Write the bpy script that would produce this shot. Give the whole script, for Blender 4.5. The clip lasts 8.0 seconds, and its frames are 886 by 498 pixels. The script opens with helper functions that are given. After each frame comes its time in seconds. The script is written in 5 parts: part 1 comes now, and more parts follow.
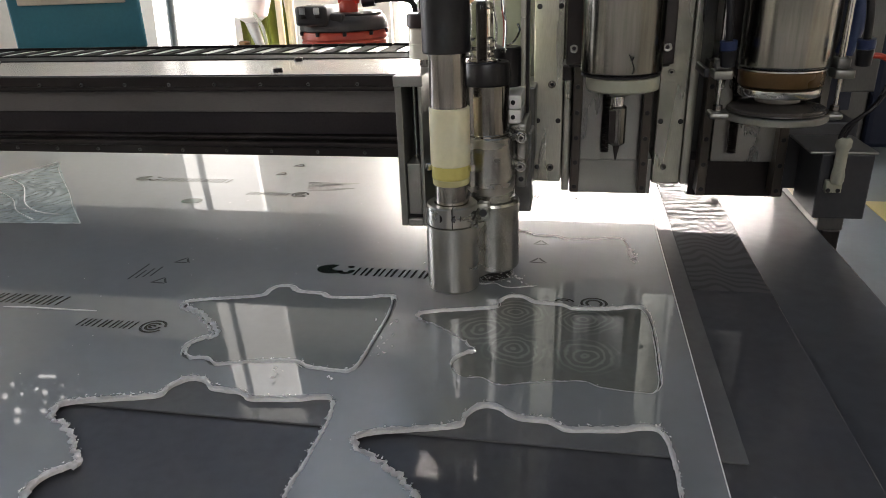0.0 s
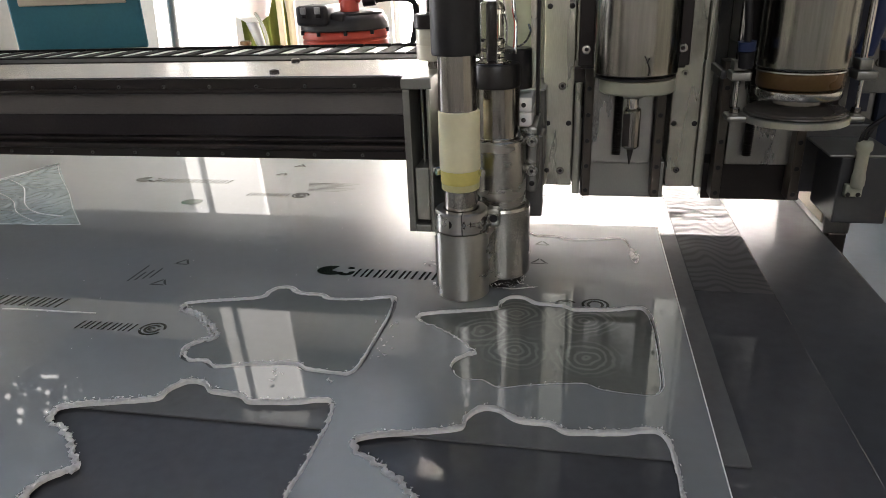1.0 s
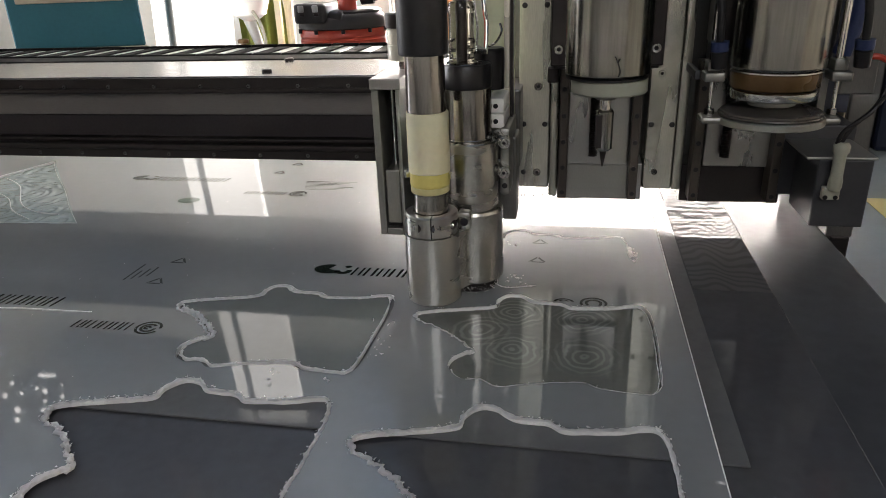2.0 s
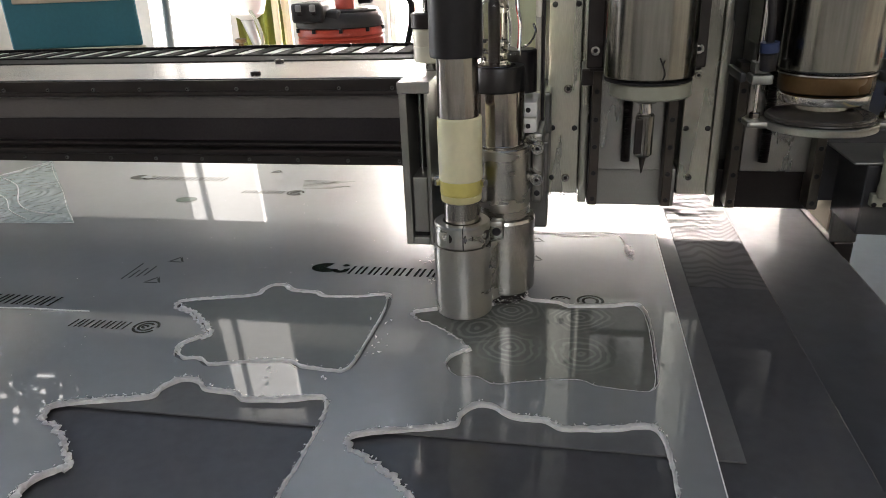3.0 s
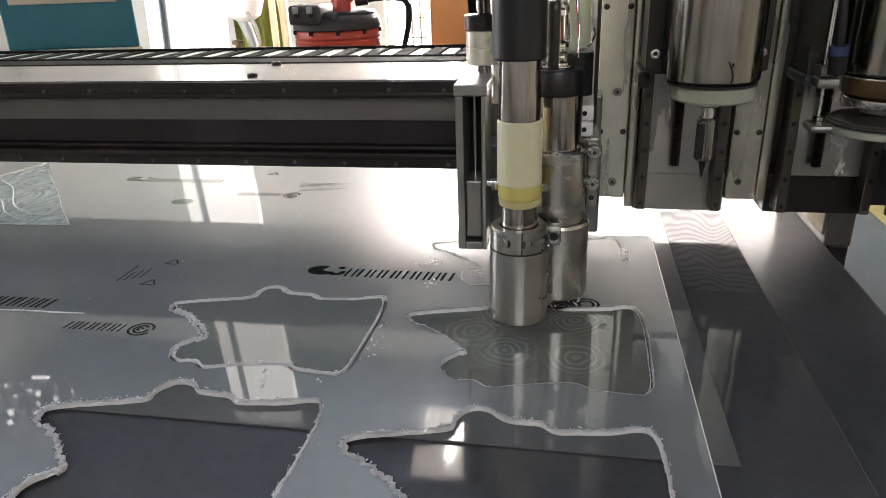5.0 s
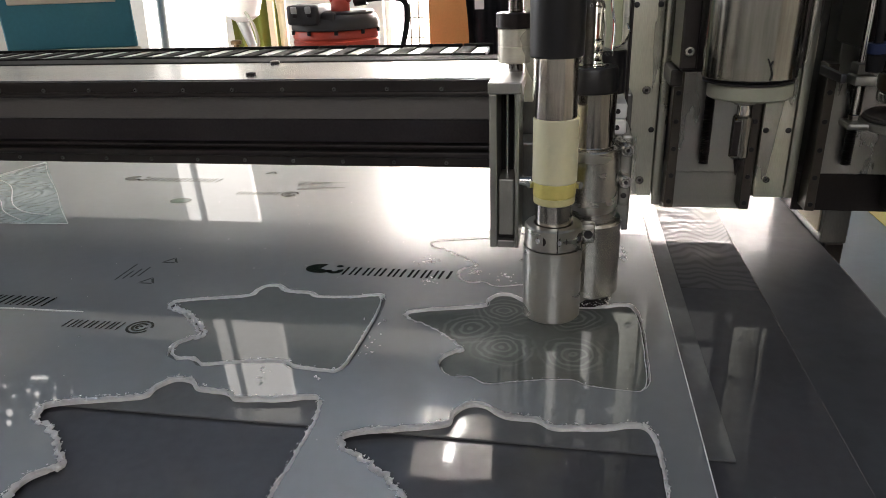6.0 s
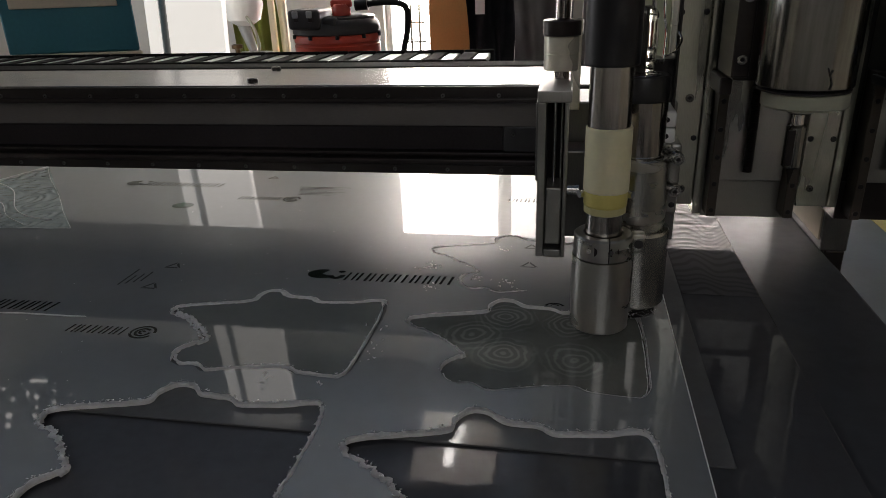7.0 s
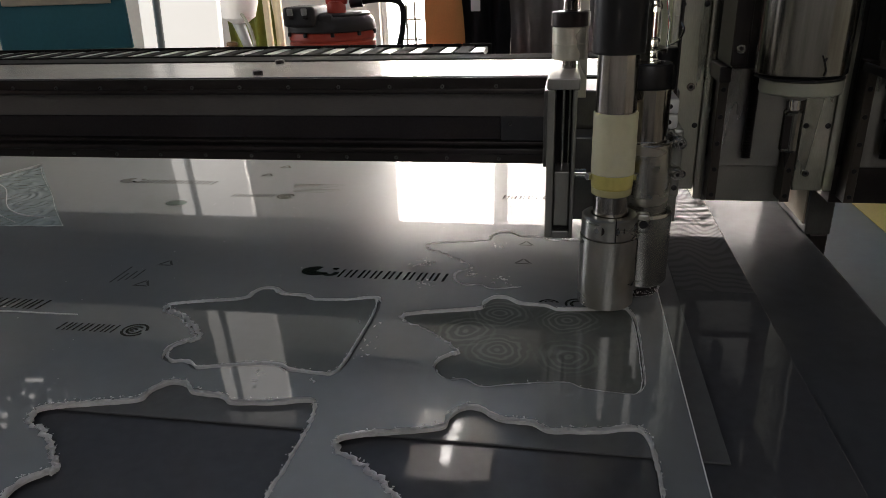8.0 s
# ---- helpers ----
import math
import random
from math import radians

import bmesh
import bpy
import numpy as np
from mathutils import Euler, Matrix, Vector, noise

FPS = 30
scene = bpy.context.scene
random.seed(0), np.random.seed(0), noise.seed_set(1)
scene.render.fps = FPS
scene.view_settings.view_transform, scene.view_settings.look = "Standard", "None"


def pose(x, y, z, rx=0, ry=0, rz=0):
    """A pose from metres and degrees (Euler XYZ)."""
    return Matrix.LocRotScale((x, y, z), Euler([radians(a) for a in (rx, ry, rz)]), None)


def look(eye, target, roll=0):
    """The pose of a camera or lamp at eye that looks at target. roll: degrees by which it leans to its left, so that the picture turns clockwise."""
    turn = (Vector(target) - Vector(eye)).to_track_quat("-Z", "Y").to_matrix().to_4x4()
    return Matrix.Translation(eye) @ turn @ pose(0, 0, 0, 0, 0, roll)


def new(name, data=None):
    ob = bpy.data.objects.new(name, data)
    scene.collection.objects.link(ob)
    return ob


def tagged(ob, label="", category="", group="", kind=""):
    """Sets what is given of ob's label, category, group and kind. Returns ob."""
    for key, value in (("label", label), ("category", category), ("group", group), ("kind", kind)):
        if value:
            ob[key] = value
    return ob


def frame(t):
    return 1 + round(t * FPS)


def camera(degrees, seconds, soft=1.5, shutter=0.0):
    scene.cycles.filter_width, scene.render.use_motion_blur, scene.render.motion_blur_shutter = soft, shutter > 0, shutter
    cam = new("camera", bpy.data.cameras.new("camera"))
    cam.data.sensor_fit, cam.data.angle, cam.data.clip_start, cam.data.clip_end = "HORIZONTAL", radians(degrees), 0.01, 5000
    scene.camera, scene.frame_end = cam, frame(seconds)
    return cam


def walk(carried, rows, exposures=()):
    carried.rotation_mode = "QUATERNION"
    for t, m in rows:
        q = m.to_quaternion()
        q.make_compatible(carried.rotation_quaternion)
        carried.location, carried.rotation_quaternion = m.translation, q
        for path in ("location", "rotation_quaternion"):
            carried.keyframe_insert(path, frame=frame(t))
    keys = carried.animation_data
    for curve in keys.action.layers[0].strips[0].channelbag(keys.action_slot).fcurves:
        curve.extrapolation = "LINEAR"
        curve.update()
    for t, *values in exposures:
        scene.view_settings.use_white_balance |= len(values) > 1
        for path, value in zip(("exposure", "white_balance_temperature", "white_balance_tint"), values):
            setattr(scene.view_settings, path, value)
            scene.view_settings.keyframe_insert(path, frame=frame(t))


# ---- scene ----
cam = camera(65.2, 8.0, soft=0.8)
PATH = [
    (0, (-0.1051, -0.9244, 0.3170), (-0.4671, 0.8915, -0.4390), -2.01),
    (0.5, (-0.1044, -0.9228, 0.3184), (-0.4702, 0.8936, -0.4345), -2.10),
    (1, (-0.1042, -0.9199, 0.3175), (-0.4718, 0.8939, -0.4407), -2.22),
    (1.5, (-0.1048, -0.9167, 0.3167), (-0.4689, 0.8968, -0.4440), -2.12),
    (3, (-0.1025, -0.9186, 0.3159), (-0.4605, 0.8946, -0.4485), -2.29),
    (3.5, (-0.1033, -0.9182, 0.3172), (-0.4621, 0.8956, -0.4452), -2.22),
    (4, (-0.1032, -0.9170, 0.3178), (-0.4587, 0.8974, -0.4449), -2.04),
    (4.5, (-0.1029, -0.9174, 0.3173), (-0.4545, 0.8992, -0.4417), -2.01),
    (6, (-0.0997, -0.9216, 0.3157), (-0.4455, 0.8963, -0.4430), -2.07),
    (6.5, (-0.1011, -0.9235, 0.3173), (-0.4466, 0.8980, -0.4329), -2.07),
    (7, (-0.1013, -0.9241, 0.3192), (-0.4466, 0.8980, -0.4297), -1.91),
    (7.5, (-0.1007, -0.9218, 0.3184), (-0.4420, 0.9001, -0.4329), -1.98),
    (8, (-0.0989, -0.9211, 0.3165), (-0.4348, 0.9003, -0.4382), -1.96),
]

# The camera dims its picture while the bright window comes into view.
EXPOSURES = [(0.0, 0.26), (1.0, 0.34), (1.7, 0.28), (3.0, 0.46), (4.5, 0.61), (5.2, 0.54), (6.0, 0.31), (6.5, -0.37), (7.0, -1.10), (7.5, -1.35), (8.0, -0.98)]
walk(cam, [(t, look(eye, target, roll)) for t, eye, target, roll in PATH], [(t, stops, 6650, 13) for t, stops in EXPOSURES])

# How far the gantry has come forward, and the carriage along it: seconds, x, y.
TRAVEL = [
    (0.0, 0.0, 0.0), (0.5, 0.0101, -0.0052), (1.0, 0.0113, -0.0127), (1.5, 0.0004, -0.0195), (1.7, -0.0072, -0.0222),
    (2.07, -0.0128, -0.0305), (2.43, 0.0020, -0.0412), (2.8, 0.0188, -0.0510), (3.0, 0.0241, -0.056), (3.5, 0.0352, -0.062),
    (4.0, 0.0505, -0.0583), (4.5, 0.064, -0.0569), (4.7, 0.0700, -0.0563), (5.25, 0.0880, -0.0548), (5.8, 0.1062, -0.0536),
    (6.0, 0.1123, -0.0534), (6.5, 0.1397, -0.0546), (7.0, 0.1546, -0.057), (7.5, 0.1651, -0.0449), (8.0, 0.1673, -0.0165),
]

# ---- light ----
FLOOR, CEIL = -0.85, 2.72
WEST, EAST, SOUTH, NORTH = -4.6, 3.2, -3.6, 4.0
world = bpy.data.worlds.new("sky")
scene.world = world
world.use_nodes = True
sky = world.node_tree.nodes.new("ShaderNodeTexSky")
sky.sky_type, sky.sun_disc = "NISHITA", False
sky.sun_elevation, sky.sun_rotation = radians(35), radians(20)
world.node_tree.links.new(sky.outputs[0], world.node_tree.nodes["Background"].inputs[0])
world.node_tree.nodes["Background"].inputs[1].default_value = 0.12


def area(name, m, sx, sy, power, colour):
    lamp = bpy.data.lights.new(name, "AREA")
    lamp.shape, lamp.size, lamp.size_y, lamp.energy, lamp.color = "RECTANGLE", sx, sy, power, colour
    ob = new(name, lamp)
    ob.matrix_world = m
    return ob


# fill lamps added in unseen openings behind the camera and at the side; far windows' daylight
area("fill_south", look((0.35, SOUTH + 0.02, 2.02), (0.2, 0, 0.3)), 1.9, 1.05, 18, (1.0, 0.98, 0.94))
area("fill_west", look((WEST + 0.02, 1.2, 1.0), (-1.0, 2.2, 0.2)), 1.7, 1.8, 75, (0.93, 0.96, 1.0))
area("daylight_north", look((0.10, NORTH + 0.35, 1.05), (0.10, 0, 0.85)), 3.4, 2.3, 570, (1.0, 0.925, 0.870))

# ---- materials ----


def shader(name, colour, rough=0.5, metal=0.0, mottle=0.12, grain=40.0, bump=0.0, stretch=(1, 1, 1), rough_var=0.08, ior=1.45, fine=6.0):
    """A surface whose colour, gloss and relief vary at two scales."""
    m = bpy.data.materials.new(name)
    m.use_nodes = True
    nt = m.node_tree
    b = nt.nodes["Principled BSDF"]
    b.inputs["Metallic"].default_value, b.inputs["IOR"].default_value = metal, ior
    co = nt.nodes.new("ShaderNodeTexCoord")
    mp = nt.nodes.new("ShaderNodeMapping")
    mp.inputs["Scale"].default_value = stretch
    nt.links.new(co.outputs["Object"], mp.inputs[0])
    big, small = nt.nodes.new("ShaderNodeTexNoise"), nt.nodes.new("ShaderNodeTexNoise")
    big.inputs["Scale"].default_value, big.inputs["Detail"].default_value = grain * 0.18, 4
    small.inputs["Scale"].default_value, small.inputs["Detail"].default_value = grain * fine, 5
    for n in (big, small):
        nt.links.new(mp.outputs[0], n.inputs["Vector"])
    add = nt.nodes.new("ShaderNodeMath")
    add.operation = "ADD"
    nt.links.new(big.outputs[0], add.inputs[0])
    nt.links.new(small.outputs[0], add.inputs[1])
    ramp = nt.nodes.new("ShaderNodeMapRange")
    ramp.inputs["From Min"].default_value, ramp.inputs["From Max"].default_value = 0.6, 1.4
    ramp.inputs["To Min"].default_value, ramp.inputs["To Max"].default_value = 1 - mottle, 1 + mottle
    nt.links.new(add.outputs[0], ramp.inputs[0])
    mul = nt.nodes.new("ShaderNodeVectorMath")
    mul.operation = "SCALE"
    mul.inputs[0].default_value = colour
    nt.links.new(ramp.outputs[0], mul.inputs["Scale"])
    nt.links.new(mul.outputs[0], b.inputs["Base Color"])
    rr = nt.nodes.new("ShaderNodeMapRange")
    rr.inputs["From Min"].default_value, rr.inputs["From Max"].default_value = 0.35, 0.65
    rr.inputs["To Min"].default_value, rr.inputs["To Max"].default_value = max(0.01, rough - rough_var), rough + rough_var
    nt.links.new(big.outputs[0], rr.inputs[0])
    nt.links.new(rr.outputs[0], b.inputs["Roughness"])
    if bump:
        bp = nt.nodes.new("ShaderNodeBump")
        bp.inputs["Strength"].default_value, bp.inputs["Distance"].default_value = 1.0, bump
        nt.links.new(add.outputs[0], bp.inputs["Height"])
        nt.links.new(bp.outputs[0], b.inputs["Normal"])
    return m


def glass(name, colour, rough=0.02):
    m = bpy.data.materials.new(name)
    m.use_nodes = True
    b = m.node_tree.nodes["Principled BSDF"]
    b.inputs["Base Color"].default_value = (*colour, 1)
    b.inputs["Roughness"].default_value, b.inputs["Transmission Weight"].default_value, b.inputs["IOR"].default_value = rough, 1.0, 1.45
    return m


def glow(name, colour, strength):
    m = bpy.data.materials.new(name)
    m.use_nodes = True
    b = m.node_tree.nodes["Principled BSDF"]
    b.inputs["Base Color"].default_value = (*[0.4 * c for c in colour], 1)
    b.inputs["Emission Color"].default_value, b.inputs["Emission Strength"].default_value = (*colour, 1), strength
    return m


FILM = shader("filmed_acrylic", (0.198, 0.216, 0.234), 0.34, 0, 0.05, 12, 0, rough_var=0.01, ior=1.38)
for key, value in (("Coat Weight", 1.0), ("Coat Roughness", 0.028), ("Coat IOR", 1.78)):
    FILM.node_tree.nodes["Principled BSDF"].inputs[key].default_value = value
PIECE = shader("clear_acrylic_piece", (0.185, 0.200, 0.195), 0.04, 0, 0.06, 14, 0.00002, rough_var=0.015, ior=1.5)
UNDERLAY = shader("grey_underlay", (0.130, 0.134, 0.140), 0.07, 0, 0.10, 20, rough_var=0.02, ior=1.42)
MAT = shader("black_mat", (0.072, 0.075, 0.084), 0.05, 0, 0.12, 18, 0, rough_var=0.015, ior=1.42)


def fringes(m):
    """Two thin layers that touch: gloss and, faintly, painted base colour carry their fine winding fringes."""
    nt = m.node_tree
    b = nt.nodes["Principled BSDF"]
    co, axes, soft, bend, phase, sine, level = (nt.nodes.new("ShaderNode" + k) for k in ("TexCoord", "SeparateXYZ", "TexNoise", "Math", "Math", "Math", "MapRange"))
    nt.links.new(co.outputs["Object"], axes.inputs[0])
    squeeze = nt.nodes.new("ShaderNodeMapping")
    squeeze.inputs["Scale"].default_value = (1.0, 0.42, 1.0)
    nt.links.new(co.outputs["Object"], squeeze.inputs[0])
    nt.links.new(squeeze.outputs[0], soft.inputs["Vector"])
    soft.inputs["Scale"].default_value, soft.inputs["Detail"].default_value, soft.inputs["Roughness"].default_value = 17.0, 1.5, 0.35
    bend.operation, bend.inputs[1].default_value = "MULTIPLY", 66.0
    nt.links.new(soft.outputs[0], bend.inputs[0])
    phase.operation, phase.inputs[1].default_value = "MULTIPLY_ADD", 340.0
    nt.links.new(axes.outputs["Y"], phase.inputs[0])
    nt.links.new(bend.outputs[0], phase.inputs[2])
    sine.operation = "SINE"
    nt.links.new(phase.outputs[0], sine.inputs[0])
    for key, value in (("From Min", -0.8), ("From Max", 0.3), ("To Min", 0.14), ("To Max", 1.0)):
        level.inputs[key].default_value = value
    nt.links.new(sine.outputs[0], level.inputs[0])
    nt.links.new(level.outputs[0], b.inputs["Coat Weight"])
    # the fringes' sheen is painted faintly into the base colour too
    sheen_paint = nt.nodes.new("ShaderNodeVectorMath")
    sheen_paint.operation = "MULTIPLY_ADD"
    nt.links.new(level.outputs[0], sheen_paint.inputs[0])
    sheen_paint.inputs[1].default_value, sheen_paint.inputs[2].default_value = (0.031, 0.032, 0.034), (0.062, 0.063, 0.067)
    nt.links.new(sheen_paint.outputs[0], b.inputs["Base Color"])
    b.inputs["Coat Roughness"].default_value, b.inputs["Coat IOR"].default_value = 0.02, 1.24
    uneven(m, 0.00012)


def uneven(m, depth):
    """Broad shallow waves in a thin glossy sheet."""
    nt = m.node_tree
    b, co = nt.nodes["Principled BSDF"], nt.nodes.new("ShaderNodeTexCoord")
    wave, bump = nt.nodes.new("ShaderNodeTexNoise"), nt.nodes.new("ShaderNodeBump")
    wave.inputs["Scale"].default_value, wave.inputs["Detail"].default_value = 11.0, 1.0
    nt.links.new(co.outputs["Object"], wave.inputs["Vector"])
    bump.inputs["Strength"].default_value, bump.inputs["Distance"].default_value = 1.0, depth
    nt.links.new(wave.outputs[0], bump.inputs["Height"])
    for key in ("Normal", "Coat Normal"):
        nt.links.new(bump.outputs[0], b.inputs[key])


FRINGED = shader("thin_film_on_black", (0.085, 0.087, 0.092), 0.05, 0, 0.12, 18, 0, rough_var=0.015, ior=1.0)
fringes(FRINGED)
uneven(MAT, 0.0005)
BED = shader("black_bed_steel", (0.066, 0.071, 0.080), 0.18, 0, 0.16, 9, 0, rough_var=0.06, ior=1.17)
SWARF = shader("white_acrylic_swarf", (0.92, 0.92, 0.93), 0.7, 0, 0.06, 300, 0.0004)
KERF = shader("frosted_cut_edge", (0.84, 0.85, 0.85), 0.5, 0, 0.12, 200)
ALU = shader("brushed_aluminium", (0.50, 0.50, 0.435), 0.27, 0.88, 0.16, 30, 0.00003, (7, 1, 0.7), 0.08)
ALU_EDGE = shader("bright_aluminium_edge", (0.74, 0.72, 0.62), 0.30, 0.5, 0.08, 30)
ALU_PALE = shader("pale_milled_aluminium", (0.36, 0.36, 0.345), 0.30, 0.80, 0.08, 40, 0.00002, (6, 1, 1), 0.05)
ALU_SOFT = shader("anodised_aluminium", (0.32, 0.32, 0.30), 0.40, 0.85, 0.08, 40, 0.00002, (6, 1, 1), 0.05)
ALU_DARK = shader("dark_anodised_aluminium", (0.17, 0.17, 0.165), 0.36, 0.8, 0.15, 30, 0.00002, (5, 1, 1), 0.06)
ALU_TURN = shader("turned_aluminium", (0.50, 0.495, 0.465), 0.27, 1.0, 0.05, 60, 0.0, (1, 1, 3), 0.03)
STEEL = shader("polished_steel", (0.33, 0.315, 0.295), 0.13, 1.0, 0.38, 60, 0.00001, (1, 1, 0.06), 0.05)
BEAMTOP = shader("satin_beam_aluminium", (0.36, 0.35, 0.34), 0.22, 0.95, 0.10, 20, 0.00001, (1, 6, 1), 0.03)
BEAMFACE = shader("satin_grey_beam_face", (0.17, 0.16, 0.155), 0.42, 0.6, 0.10, 20, 0.00001, (1, 6, 6), 0.04)
# paler than the rest of the beam: light bounced off the sheet is in the colour
UNDERSIDE = shader("bounce_lit_underside", (0.52, 0.50, 0.49), 0.35, 0.7, 0.05, 20, 0.00001, (1, 6, 1), 0.04)
TURNED = shader("turned_motor_steel", (0.27, 0.27, 0.25), 0.20, 1.0, 0.30, 60, 0.000015, (1, 1, 0.05), 0.05)
CHROME = shader("bright_chrome", (0.72, 0.71, 0.69), 0.10, 1.0, 0.04, 25)
BLACK = shader("black_plastic", (0.012, 0.012, 0.014), 0.38, 0, 0.2, 60, 0.00003)
SLATE = shader("slate_grey_metal", (0.060, 0.062, 0.068), 0.38, 0.4, 0.12, 30, 0.00002)
SMOKE = shader("smoky_grey_plastic", (0.050, 0.046, 0.042), 0.30, 0, 0.15, 40)
GREYBLACK = shader("dusty_black_plastic", (0.045, 0.042, 0.042), 0.5, 0, 0.15, 40, 0.00003)
BLACKM = shader("black_oxide_steel", (0.040, 0.035, 0.034), 0.32, 0.6, 0.09, 60, 0.00003, rough_var=0.02)
RUBBER = shader("black_rubber", (0.016, 0.015, 0.015), 0.7, 0, 0.2, 60, ior=1.3)
CHAIN = shader("matt_black_nylon", (0.014, 0.014, 0.014), 0.85, 0, 0.2, 60, ior=1.12)
PALE_NYLON = shader("pale_grey_nylon", (0.34, 0.34, 0.33), 0.30, 0.0, 0.15, 60)
SLOT = shader("dusty_brown_black_rubber", (0.030, 0.026, 0.028), 0.6, 0, 0.25, 50, ior=1.3)
RAIL = shader("dark_brown_slide_rail", (0.085, 0.074, 0.063), 0.34, 0.5, 0.1, 60, 0.00002, rough_var=0.03)
NYLON = shader("ivory_nylon", (0.70, 0.67, 0.47), 0.42, 0, 0.05, 30)
NYLON.node_tree.nodes["Principled BSDF"].inputs["Subsurface Weight"].default_value = 0.2
NYLON.node_tree.nodes["Principled BSDF"].inputs["Subsurface Radius"].default_value = (0.006, 0.005, 0.003)
YELLOW = shader("yellow_plastic_band", (0.62, 0.55, 0.17), 0.4, 0, 0.06, 40)
AMBER = shader("amber_nylon", (0.56, 0.52, 0.27), 0.35, 0, 0.06, 40)
OLIVEPL = shader("olive_green_plate", (0.62, 0.66, 0.46), 0.35, 0.0, 0.1, 30)
CREAM = shader("cream_plastic_ring", (0.33, 0.34, 0.28), 0.45, 0, 0.06, 40)
BRONZE = shader("brown_phenolic_ring", (0.105, 0.062, 0.024), 0.3, 0.2, 0.15, 60)
BLUE = shader("blue_sleeve", (0.02, 0.035, 0.10), 0.4, 0, 0.1, 60)
NAVY = shader("dark_blue_paint", (0.018, 0.024, 0.045), 0.4, 0, 0.15, 20)
REDP = shader("red_plastic", (0.48, 0.055, 0.03), 0.35, 0, 0.08, 30)
TEAL = shader("teal_painted_steel", (0.030, 0.160, 0.205), 0.4, 0, 0.10, 12)
BEIGE = shader("beige_painted_steel", (0.62, 0.54, 0.42), 0.5, 0, 0.08, 12)
WHITE = shader("white_painted_panel", (0.82, 0.82, 0.80), 0.45, 0, 0.04, 8)
WALL = shader("white_plaster", (0.80, 0.77, 0.70), 0.85, 0, 0.06, 6, 0.0006)
DIMWALL = shader("grey_wall_paint", (0.34, 0.335, 0.32), 0.8, 0, 0.08, 6, 0.0006)
CREAMWALL = shader("cream_wall_paint", (0.50, 0.46, 0.39), 0.8, 0, 0.08, 6, 0.0006)
CEILING = shader("blue_grey_ceiling", (0.062, 0.090, 0.130), 0.9, 0, 0.05, 5)
FLOORM = shader("blue_grey_floor_paint", (0.040, 0.055, 0.066), 0.45, 0, 0.15, 5)
YLINE = shader("yellow_floor_paint", (0.24, 0.20, 0.06), 0.5, 0, 0.2, 20)
GREYP = shader("grey_painted_metal", (0.33, 0.34, 0.34), 0.4, 0.2, 0.1, 20)
OLIVE = shader("olive_canvas", (0.20, 0.22, 0.06), 0.9, 0, 0.2, 60, 0.0006)
PINE = shader("pale_pine", (0.80, 0.72, 0.50), 0.6, 0, 0.12, 30, 0.0001, (8, 8, 1))
MDF = shader("orange_brown_board", (0.52, 0.27, 0.09), 0.6, 0, 0.1, 20, 0.0001)
CLOTH = shader("black_cloth", (0.010, 0.010, 0.013), 0.9, 0, 0.25, 70, 0.0005)
GREYC = shader("grey_cloth", (0.11, 0.105, 0.105), 0.9, 0, 0.2, 70, 0.0005)
PRINT = shader("dark_green_print", (0.012, 0.022, 0.016), 0.12, 0, 0.2, 200, rough_var=0.03)
PRINTG = shader("green_print", (0.012, 0.10, 0.05), 0.12, 0, 0.2, 200, rough_var=0.03)
PRINTL = shader("faint_grey_print", (0.088, 0.096, 0.096), 0.08, 0, 0.2, 200, rough_var=0.02)
GLASS_T = glass("smoky_clear_plastic", (0.55, 0.52, 0.46), 0.08)
GLASSM = glass("clear_glass", (0.97, 0.97, 0.96), 0.02)
OUTSIDE = glow("bright_daylight", (1.0, 0.965, 0.94), 16.0)
TUBE_LIGHT = glow("lamp_diffuser", (1.0, 0.97, 0.93), 36.0)
BULB = glow("bulb_glass", (1.0, 0.97, 0.92), 2.6)
# the white door emits this glow in place of light falling on it
DOOR_GLOW = glow("glowing_white_door", (1.0, 0.97, 0.90), 1.6)


def translucent(name, colour):
    """Thin white plastic that passes some of the daylight behind it."""
    m = bpy.data.materials.new(name)
    m.use_nodes = True
    nt = m.node_tree
    thin, mix = nt.nodes.new("ShaderNodeBsdfTranslucent"), nt.nodes.new("ShaderNodeMixShader")
    body = nt.nodes["Principled BSDF"]
    body.inputs["Base Color"].default_value, thin.inputs["Color"].default_value = (*colour, 1), (*colour, 1)
    mix.inputs[0].default_value = 0.06
    nt.links.new(body.outputs[0], mix.inputs[1])
    nt.links.new(thin.outputs[0], mix.inputs[2])
    nt.links.new(mix.outputs[0], nt.nodes["Material Output"].inputs["Surface"])
    return m


def let_through(m, colour, share):
    """Adds the light that a thin or crumbly white surface passes on from behind."""
    nt = m.node_tree
    thin, mix = nt.nodes.new("ShaderNodeBsdfTranslucent"), nt.nodes.new("ShaderNodeMixShader")
    thin.inputs["Color"].default_value, mix.inputs[0].default_value = (*colour, 1), share
    nt.links.new(nt.nodes["Principled BSDF"].outputs[0], mix.inputs[1])
    nt.links.new(thin.outputs[0], mix.inputs[2])
    nt.links.new(mix.outputs[0], nt.nodes["Material Output"].inputs["Surface"])


let_through(SWARF, (0.94, 0.94, 0.95), 0.72)
SLAT = translucent("thin_white_slat", (0.46, 0.455, 0.44))

# ---- builders ----


